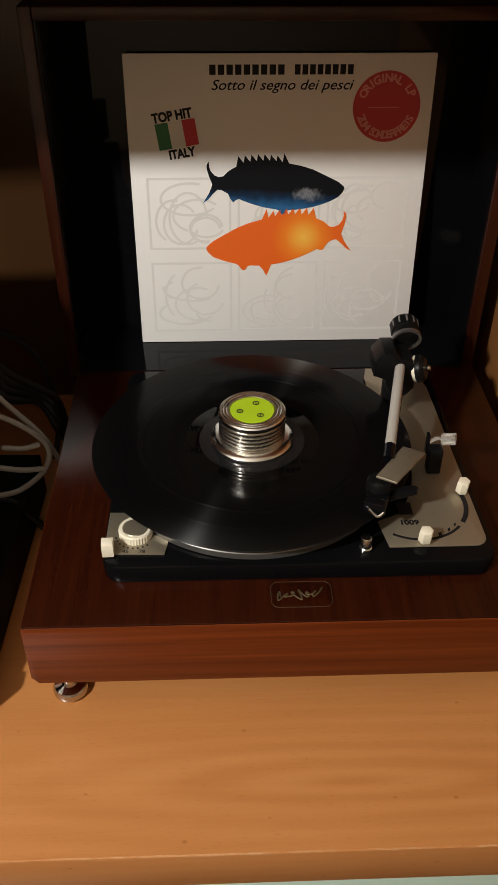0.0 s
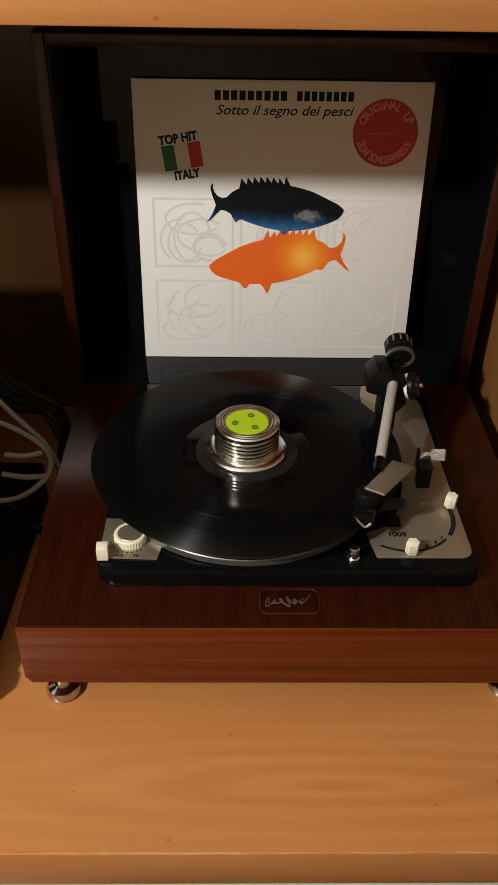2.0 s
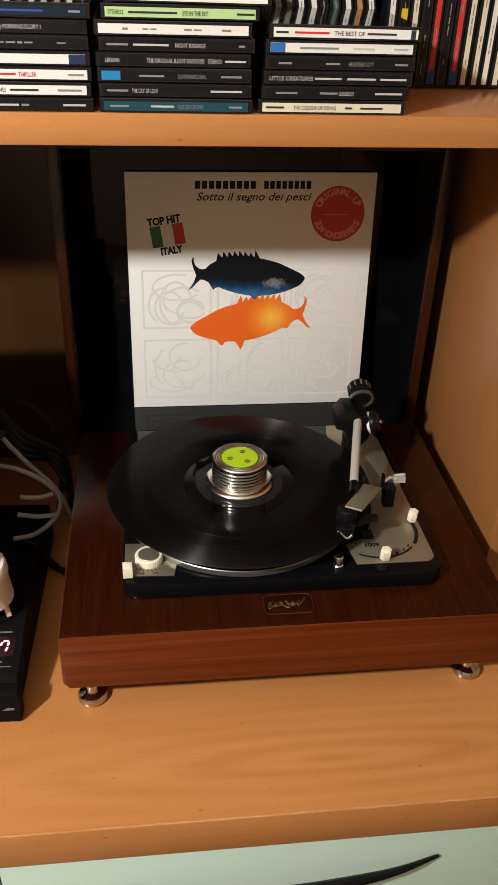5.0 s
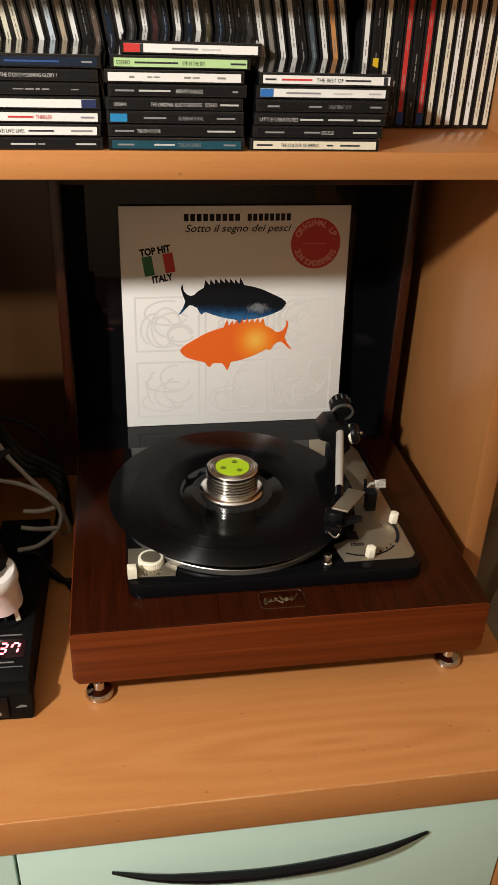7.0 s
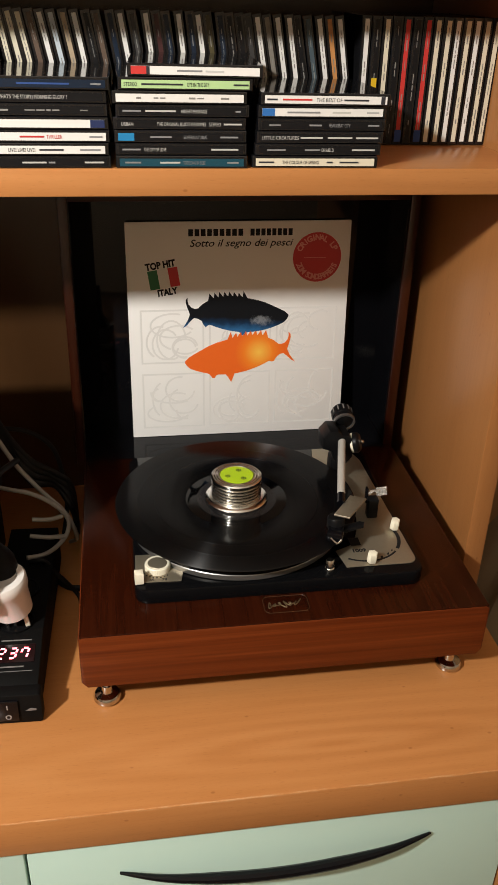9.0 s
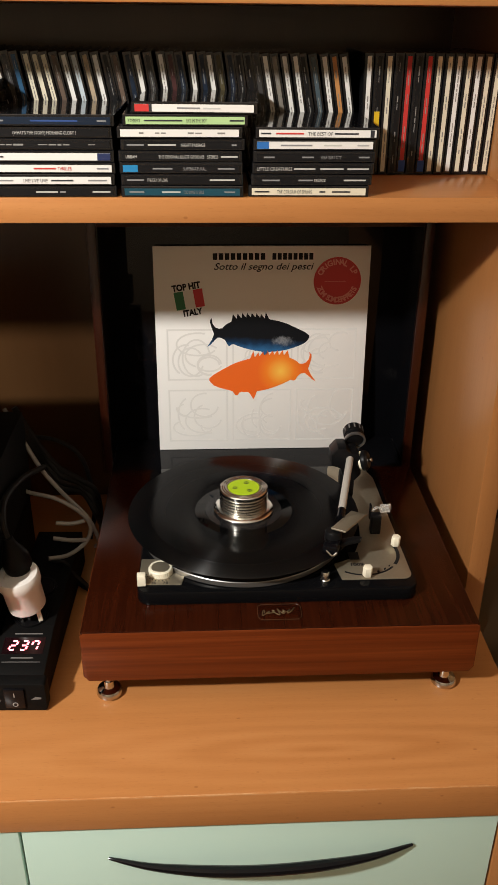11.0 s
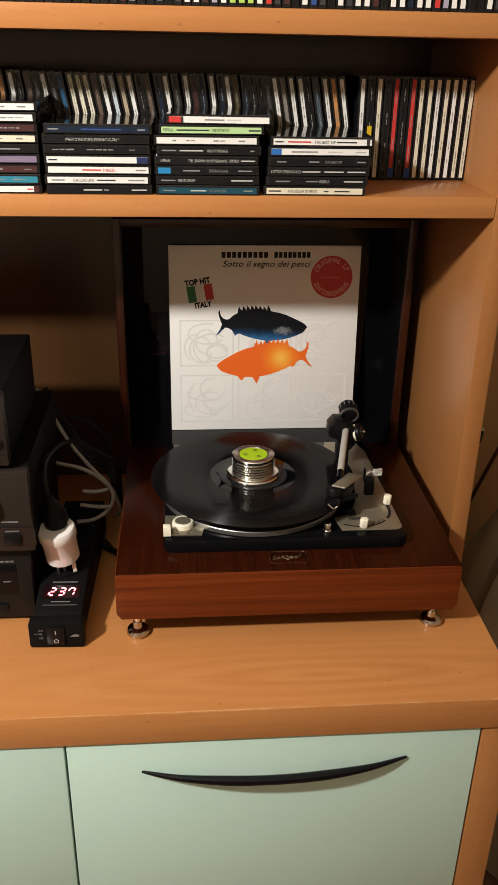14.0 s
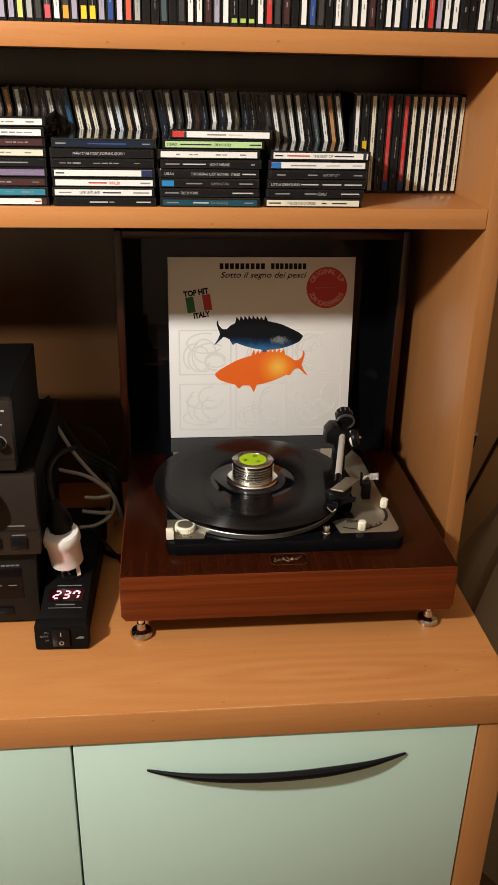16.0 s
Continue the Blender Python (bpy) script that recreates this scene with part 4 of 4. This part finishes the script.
stack(-0.2330, Y0, [MAROON, SKY, MAROON, PURPLE, BLACK, CREAM, MAROON, WHITE, WHITE], {8: (0.002, 0.004, 1.2)},
      {0: [P(0.050, 0.112, WHITE), B(0.104, 0.111, RED)], 4: [B(0.05, 0.10, INKG)]}, "flat stack of music discs")
stack(-0.3640, Y0, [BLACK, WHITE, BLACK, NAVY, WHITE, BLACK, CREAM], {}, {}, "flat stack of music discs")


def upright(x, y, z, lean, color, variant, group, text, thick=1.0, fill=0.72):
    # the case on its short edge, spine towards the room
    m = pose(x, y, z, 0, lean, 0) @ pose(0, 0, 1.05 * CW / 2, 0, -90, 0) @ Matrix.Diagonal((1.05, 1, thick, 1))
    ob = disc_case(m, color, text, group, variant)
    for c in ob.children:
        c.matrix_basis = pose(0, 0, (1 - fill) * CT / 2) @ Matrix.Diagonal((1, 1, fill, 1))
    return ob


SPINE = {"W": WHITE, "C": CREAM, "K": BLACK, "N": NAVY, "M": MAROON, "R": RED, "P": (0.33, 0.30, 0.38), "p": (0.55, 0.52, 0.60), "Y": (0.50, 0.55, 0.16), "G": (0.34, 0.34, 0.32),
         "d": (0.045, 0.043, 0.042), "B": (0.03, 0.07, 0.24), "V": (0.62, 0.10, 0.055), "O": (0.50, 0.23, 0.08), "S": (0.20, 0.18, 0.15), "b": (0.11, 0.075, 0.055), "t": (0.40, 0.31, 0.21),
         "L": (0.48, 0.54, 0.58), "T": (0.02, 0.075, 0.15), "e": (0.075, 0.062, 0.03), "g": (0.06, 0.085, 0.10)}
FOOT = {"r": ("d", (0.62, 0.08, 0.10)), "o": ("d", (0.70, 0.30, 0.04)), "y": ("K", (0.75, 0.50, 0.03)), "q": ("K", (0.35, 0.50, 0.10))}
SHADE = dict(NAMES)
SHADE.update({SPINE[k]: v for k, v in (("P", "lilac grey"), ("p", "pale lilac"), ("Y", "lime yellow"), ("G", "grey"), ("d", "dark grey"), ("B", "deep blue"), ("V", "vermilion"), ("O", "orange"), ("S", "taupe"),
                                      ("b", "brown"), ("t", "tan"), ("L", "pale blue"), ("T", "petrol blue"), ("e", "olive"), ("g", "slate"))})
rng = random.Random(11)
g = "row of upright music discs behind the stacks"
# the leaning row, from its last case back towards the hi-fi stack
LEANING = "WOWgKWWSWdKKNeWNWNMWdWNbKWtLWbCCCTdWdbKWO" + "".join(rng.choice("WKCdNWbSW") for _ in range(34))
x = 0.2375
for k, code in enumerate(LEANING):
    c = SPINE[code]
    lean = -9.5 + 1.3 * math.sin(x * 23) + rng.uniform(-0.7, 0.7)
    upright(x, 0.7685 + rng.uniform(0.0, 0.005), SHELF_Z + 0.0018, lean, c, rng.randrange(9), g, SHADE[c] + "-spined music disc case leaning in the shelf row", 0.95)
    x -= 0.95 * CT / math.cos(radians(9.5)) + rng.choice((0.0001, 0.0002, 0.0006))
GR = "WKCKRKRCCWCWCC"
x = 0.2432
for k, code in enumerate(GR):
    c = SPINE[code]
    lean = -0.6 + 0.12 * k
    ob = upright(x, 0.757 + rng.uniform(-0.002, 0.002), SHELF_Z + 0.0006, lean, c, rng.randrange(9), g, SHADE[c] + "-spined music disc case standing upright on the shelf", 0.965)
    if c == RED:
        part("spine_print", box((-0.059, -0.0004, 0.0014), (-0.047, 0, CT - 0.0022)), paint(0.02, 0.06, 0.22), ob)
    if k == 1:
        part("spine_print", box((-0.012, -0.0004, 0.0022), (0.004, 0, CT - 0.003)), paint(0.65, 0.42, 0.02), ob)
        part("spine_print", box((-0.022, -0.0004, 0.0022), (-0.0122, 0, CT - 0.003)), paint(0.5, 0.03, 0.03), ob)
    x += 0.965 * CT + 0.0001
g2 = "row of upright music discs on the upper shelf"
# the upper row, out from the cabinet's far end
UPPER = "".join(rng.choice("WKGPdNWKRWdt") for _ in range(38)) + "PPYGdrWoPyyPBpVGKKgKdWWMPWqqqWRdMKWBdKWdWWMKWWNWWRPWWKKWdK"
x = -0.2030 - 38 * 0.01016
for code in UPPER:
    body, foot = FOOT.get(code, (code, None))
    c = SPINE[body]
    ob = upright(x, 0.634 + rng.uniform(-0.0022, 0.0022), 0.7722, rng.uniform(-0.3, 0.2), c, rng.randrange(9), g2, SHADE[c] + "-spined music disc case standing on the upper shelf", 0.885, 0.92)
    if foot:
        part("spine_print", box((-0.0588, -0.0004, 0.0018), (-0.046 if code != "q" else -0.0545, 0, CT - 0.0026)), paint(*foot), ob)
    x += 0.01016

# ---- hi-fi stack ----
def component(z0, z1, xr, y0, y1, mat, label, name):
    t = thing(name, label, "hi-fi unit", pose(xr - 0.43, y0, z0))
    w, h, d = 0.43, z1 - z0, y1 - y0
    part("case", box((0, 0.016, 0.006), (w - 0.002, d, h), 0.002), M_matte, t, "black metal case")
    part("faceplate", box((0, 0, 0.006), (w, 0.0155, h - 0.001), 0.0025), mat, t)
    for fx in (0.03, w - 0.03):
        for fy in (0.04, d - 0.04):
            part("foot", lathe([(0, 0), (0.012, 0), (0.013, 0.0065), (0, 0.0065)], 20), M_black, t, "", pose(fx, fy, 0))
    return t, w, h


# lowest unit
t, w, h = component(0.0, 0.1195, -0.2150, 0.548, 0.830, M_face2, "black tuner at the foot of the hi-fi stack", "tuner")
part("display_window", box((w - 0.19, -0.0008, 0.045), (w - 0.020, 0.0, 0.094), 0.0002), M_gloss, t, "dark display window")
for k in range(6):
    part("print", box((w - 0.060 + 0.0065 * k, -0.0012, 0.098), (w - 0.055 + 0.0065 * k, 0, 0.1000)), M_dimprint, t)
for k in range(5):
    part("button", box((w - 0.16 + 0.026 * k, -0.003, 0.020), (w - 0.14 + 0.026 * k, 0, 0.030), 0.0008), M_black, t)
for k in range(4):
    part("print", box((w - 0.10 + 0.02 * k, -0.0011, 0.066), (w - 0.089 + 0.02 * k, -0.0008, 0.0675)), M_dimprint, t)
# middle unit
t, w, h = component(0.1200, 0.2455, -0.2033, 0.530, 0.800, M_face, "grey hi-fi amplifier in the middle of the stack", "amplifier")
kb = part("volume_knob", lathe([(0, 0), (0.027, 0), (0.027, 0.010), (0.024, 0.018), (0.022, 0.022), (0, 0.022)], 40), M_black, t, "round black volume knob", pose(w - 0.072, 0, 0.088, 90, 0, 0))
part("groove", box((0.0, -0.0008, 0.043), (w - 0.002, 0.0, 0.0448)), M_ink, t)
part("button", box((w - 0.038, -0.003, 0.017), (w - 0.016, 0, 0.033), 0.001), M_black, t)
part("button", box((w - 0.072, -0.003, 0.017), (w - 0.050, 0, 0.033), 0.001), M_black, t)
part("print", box((w - 0.040, -0.001, 0.0505), (w - 0.018, 0, 0.0520)), M_dimprint, t)
part("print", box((w - 0.036, -0.001, 0.0365), (w - 0.018, 0, 0.0378)), M_dimprint, t)
# top unit
t, w, h = component(0.2460, 0.3495, -0.2240, 0.530, 0.760, M_face, "grey cassette deck on top of the hi-fi stack", "cassette_deck")
part("knob", lathe([(0, 0), (0.0075, 0), (0.0070, 0.011), (0, 0.011)], 24), M_black, t, "", pose(w - 0.018, 0, 0.046, 90, 0, 0))
part("knob_ring", lathe([(0.0080, 0), (0.0095, 0), (0.0095, 0.0006), (0.0080, 0.0006), (0.0080, 0)], 24), M_dimprint, t, "", pose(w - 0.018, 0, 0.046, 90, 0, 0))
part("print", box((w - 0.030, -0.001, 0.0700), (w - 0.012, 0, 0.0712)), M_silverprint, t)
part("groove", box((0.0, -0.0008, 0.022), (w - 0.002, 0.0, 0.0232)), M_ink, t)
part("print", box((w - 0.012, -0.001, 0.088), (w - 0.008, 0, 0.0905)), M_silverprint, t)

# ---- mains filter strip ----
strip = thing("power_strip", "black mains filter strip with a red voltage display on the worktop", "power strip", pose(-0.1795, 0.4865, 0.0, 0, 0, -2))
body = bmesh.new()
prof = [(0.016, 0.002), (0.016, 0.040), (0.030, 0.0435), (0.075, 0.0535), (0.090, 0.0560), (0.300, 0.0560), (0.300, 0.002)]
b0 = [body.verts.new((-0.0315, y, z)) for y, z in prof]
b1 = [body.verts.new((0.0325, y, z)) for y, z in prof]
body.faces.new(b0), body.faces.new(b1[::-1])
for k in range(len(prof)):
    j = (k + 1) % len(prof)
    body.faces.new((b0[k], b1[k], b1[j], b0[j]))
bmesh.ops.recalc_face_normals(body, faces=body.faces[:])
bmesh.ops.bevel(body, geom=body.edges[:], offset=0.0015, segments=2, affect="EDGES", profile=0.5)
part("body", body, M_matte, strip, "black metal casing")
part("end_cap", slab(rounded(-0.0355, 0.001, 0.0365, 0.0415, 0.004), 0.0, 0.0165, 0.0012, "y"), M_matte, strip, "black plastic end cap")
sw = part("rocker_switch", box((-0.012, -0.003, 0.007), (0.012, 0.002, 0.036), 0.0012), M_gloss, strip, "black rocker switch")
lettering("lettering", "I", 0.009, M_silverprint, sw, pose(-0.0010, -0.0032, 0.0245, 90, 0, 0))
lettering("lettering", "O", 0.009, M_silverprint, sw, pose(-0.0032, -0.0032, 0.0105, 90, 0, 0))
for s, z in (("ON", 0.0275), ("POWER", 0.0215), ("OFF", 0.0150)):
    lettering("lettering", s, 0.0042, M_dimprint, strip, pose(-0.0285 if s == "POWER" else -0.0225, -0.0003, z, 90, 0, 0), 0.011 if s == "POWER" else 0.0055)
part("print", slab([(0.0185, 0.0185), (0.0245, 0.0225), (0.0305, 0.0215), (0.0305, 0.0190)], -0.0004, 0, 0, "y"), M_dimprint, strip, "small emblem")
tilt = math.degrees(math.atan2(0.010, 0.045))
face = pose(0.0005, 0.030, 0.0437, tilt, 0, 0)
dp = part("display_window", box((-0.025, 0.016, 0), (0.025, 0.040, 0.0006)), M_smoke, strip, "dark red display window", face)


def digit(ch, x0, y0, w, h):
    segs = {"a": (0, h, w, h), "b": (w, h / 2, w, h), "c": (w, 0, w, h / 2), "d": (0, 0, w, 0), "e": (0, 0, 0, h / 2), "f": (0, h / 2, 0, h), "g": (0, h / 2, w, h / 2)}
    lit = {"2": "abged", "3": "abgcd", "7": "abcf", "8": "abcdefg"}[ch]
    bm = bmesh.new()
    r = 0.0011
    for s in lit:
        xa, ya, xb, yb = segs[s]
        sh = lambda yy: 0.18 * yy
        if xa == xb:
            o = [(x0 + xa + sh(ya) - r, y0 + ya + r), (x0 + xa + sh(ya) + r, y0 + ya + r), (x0 + xb + sh(yb) + r, y0 + yb - r), (x0 + xb + sh(yb) - r, y0 + yb - r)]
        else:
            o = [(x0 + xa + sh(ya) + r, y0 + ya - r), (x0 + xb + sh(ya) - r, y0 + ya - r), (x0 + xb + sh(ya) - r, y0 + ya + r), (x0 + xa + sh(ya) + r, y0 + ya + r)]
        slab(o, 0.0007, 0.0010, 0, "z", bm)
    part("digit", bm, M_led, dp, "glowing red numeral")


for ch, x0 in (("2", -0.0170), ("3", -0.0040), ("7", 0.0090)):
    digit(ch, x0, 0.0215, 0.0072, 0.0130)
part("print", box((-0.012, 0.0095, 0), (0.014, 0.0112, 0.0004)), M_dimprint, strip, "", face)
part("print", box((-0.022, 0.0040, 0), (0.024, 0.0048, 0.0004)), M_dimprint, strip, "", face)
part("print", box((-0.014, 0.0450, 0), (0.020, 0.0465, 0.0006)), M_dimprint, strip, "", face)
part("socket", lathe([(0, 0.056), (0.021, 0.056), (0.021, 0.0585), (0.0185, 0.0585), (0.0175, 0.0572), (0, 0.0572)], 40), M_black, strip, "black socket", pose(0.0, 0.105, 0))
part("socket", lathe([(0, 0.056), (0.021, 0.056), (0.021, 0.0585), (0.0185, 0.0585), (0.0175, 0.0572), (0, 0.0572)], 40), M_black, strip, "black socket", pose(0.0, 0.165, 0))

# white adapter half pulled from the first socket
ad = thing("plug_adapter", "white round plug adapter half pulled from the power strip", "plug adapter", pose(-0.1780, 0.5900, 0.0760, 8, -6, 0))
part("shell", lathe([(0, 0), (0.0215, 0), (0.0232, 0.002), (0.0238, 0.036), (0.0262, 0.040), (0.0262, 0.051), (0.0245, 0.054), (0.017, 0.055), (0.016, 0.050), (0, 0.050)], 48), M_white, ad, "white plastic shell")
for px, w, ln in ((-0.008, 0.0036, 0.018), (0.001, 0.0036, 0.015), (0.0145, 0.0056, 0.022)):
    part("prong", box((px - w / 2, -0.013, -ln), (px + w / 2, -0.010, 0.001), 0.0006), M_ivory if w > 0.004 else M_steel, ad, "flat plug prong")
pg = thing("mains_plug", "black mains plug with its cable in the white adapter", "plug", pose(-0.1840, 0.5980, 0.1270, 10, -8, 0))
part("body", lathe([(0, 0), (0.0165, 0), (0.0175, 0.004), (0.0175, 0.016), (0.0145, 0.026), (0.0085, 0.040), (0.006, 0.052), (0, 0.052)], 32), M_black, pg)
part("cable", tube([(0, 0, 0.050), (-0.002, 0.012, 0.070), (-0.004, 0.050, 0.072), (0.000, 0.12, 0.045), (0.008, 0.19, 0.005)], 0.004, 10), M_cable_black, pg)

# ---- cables behind the stack ----
def cable(points, r, mat, label):
    c = thing("cable", label, "cable", None, "cables beside the stack")
    part("sheath", tube(points, r, 10), mat, c)


GC, BC = "grey round cable looping beside the hi-fi stack", "black cable hanging beside the hi-fi stack"
cable([(-0.240, 0.79, 0.140), (-0.204, 0.765, 0.137), (-0.165, 0.76, 0.128), (-0.135, 0.76, 0.107), (-0.120, 0.76, 0.083), (-0.126, 0.75, 0.062), (-0.147, 0.72, 0.060), (-0.172, 0.705, 0.065)], 0.0030, M_cable_grey, GC)
cable([(-0.235, 0.82, 0.240), (-0.189, 0.785, 0.169), (-0.166, 0.78, 0.136), (-0.148, 0.78, 0.112), (-0.130, 0.775, 0.094), (-0.118, 0.77, 0.075), (-0.112, 0.78, 0.040), (-0.125, 0.82, 0.006)], 0.0030, M_cable_grey, GC)
cable([(-0.166, 0.750, 0.094), (-0.144, 0.750, 0.0925), (-0.127, 0.755, 0.094)], 0.0031, M_cable_grey, GC)
cable([(-0.170, 0.740, 0.075), (-0.147, 0.740, 0.071), (-0.126, 0.748, 0.066)], 0.0031, M_cable_grey, GC)
cable([(-0.250, 0.86, 0.180), (-0.205, 0.86, 0.175), (-0.175, 0.86, 0.169), (-0.148, 0.86, 0.150), (-0.134, 0.86, 0.117), (-0.128, 0.86, 0.050), (-0.135, 0.84, 0.006)], 0.0034, M_cable_black, BC)
for d in (0.0, 0.007, 0.014, 0.021):
    cable([(-0.225, 0.835 - d, 0.235 - d), (-0.195, 0.83, 0.176 - d), (-0.170, 0.83 - d, 0.139 - d), (-0.139, 0.83, 0.117 - d), (-0.118, 0.835 - d, 0.088 - d), (-0.116, 0.84 + d, 0.006)], 0.0046, M_cable_black, BC)
cable([(-0.170, 0.705, 0.059), (-0.150, 0.70, 0.062), (-0.140, 0.70, 0.046), (-0.121, 0.70, 0.020), (-0.108, 0.69, 0.004), (-0.106, 0.65, 0.0035)], 0.0028, M_cable_black, BC)
cable([(-0.138, 0.73, 0.0045), (-0.122, 0.715, 0.0045), (-0.106, 0.712, 0.0045)], 0.0042, M_cable_black, BC)

# ---- beside the cabinet ----
rod = thing("walking_stick", "thin dark wooden stick leaning on the wall beside the cabinet", "stick")
part("shaft", tube([(0.7593, 1.022, 0.42), (0.3334, 1.022, -0.749)], 0.0040, 10), M_plinth_up, rod)
part("tip", lathe([(0, 0), (0.0075, 0), (0.0085, 0.006), (0.006, 0.014), (0, 0.016)], 12), M_dimprint, rod, "worn pale knob", pose(0.7593, 1.022, 0.42))
hook = thing("side_hook", "small dark hook with a pale tip on the cabinet's outer side", "hook")
part("plate", box((XR - 0.0012, 0.634, 0.205), (XR + 0.0022, 0.648, 0.252), 0.0008), M_black, hook)
part("arm", tube([(XR + 0.002, 0.641, 0.214), (XR + 0.0062, 0.640, 0.222), (XR + 0.0078, 0.639, 0.240)], 0.0022, 8), M_black, hook)
part("tip", lathe([(0, 0), (0.0024, 0.0008), (0.0028, 0.0025), (0.002, 0.0045), (0, 0.005)], 14), M_silverprint, hook, "pale round tip", pose(XR + 0.0078, 0.639, 0.2395))
cloth = bmesh.new()
nu, nv = 36, 30
grid = []
for j in range(nv + 1):
    v = j / nv
    row = []
    for i in range(nu + 1):
        a = 2 * math.pi * i / nu
        r = (0.125 + 0.10 * v) * (1 + 0.10 * math.sin(5 * a + 3 * v) + 0.05 * math.sin(11 * a - 5 * v)) * math.sin(min(1.0, 0.08 + v * 2.2) * math.pi / 2)
        row.append(cloth.verts.new((max(0.430, 0.640 + 0.85 * r * math.cos(a)), min(1.03, 0.84 + 0.8 * r * math.sin(a)), 0.085 - 0.833 * v + 0.02 * math.sin(3 * a) * (1 - v))))
    grid.append(row)
for j in range(nv):
    for i in range(nu):
        cloth.faces.new((grid[j][i], grid[j][(i + 1) % nu], grid[j + 1][(i + 1) % nu], grid[j + 1][i]))
cloth.faces.new([grid[0][i] for i in range(nu)][::-1])
for row in grid:
    cloth.verts.remove(row[nu])
bmesh.ops.recalc_face_normals(cloth, faces=cloth.faces[:])
bag = thing("cloth_bundle", "grey-olive draped cloth bundle standing beside the cabinet", "cloth")
part("drape", cloth, M_dust, bag)
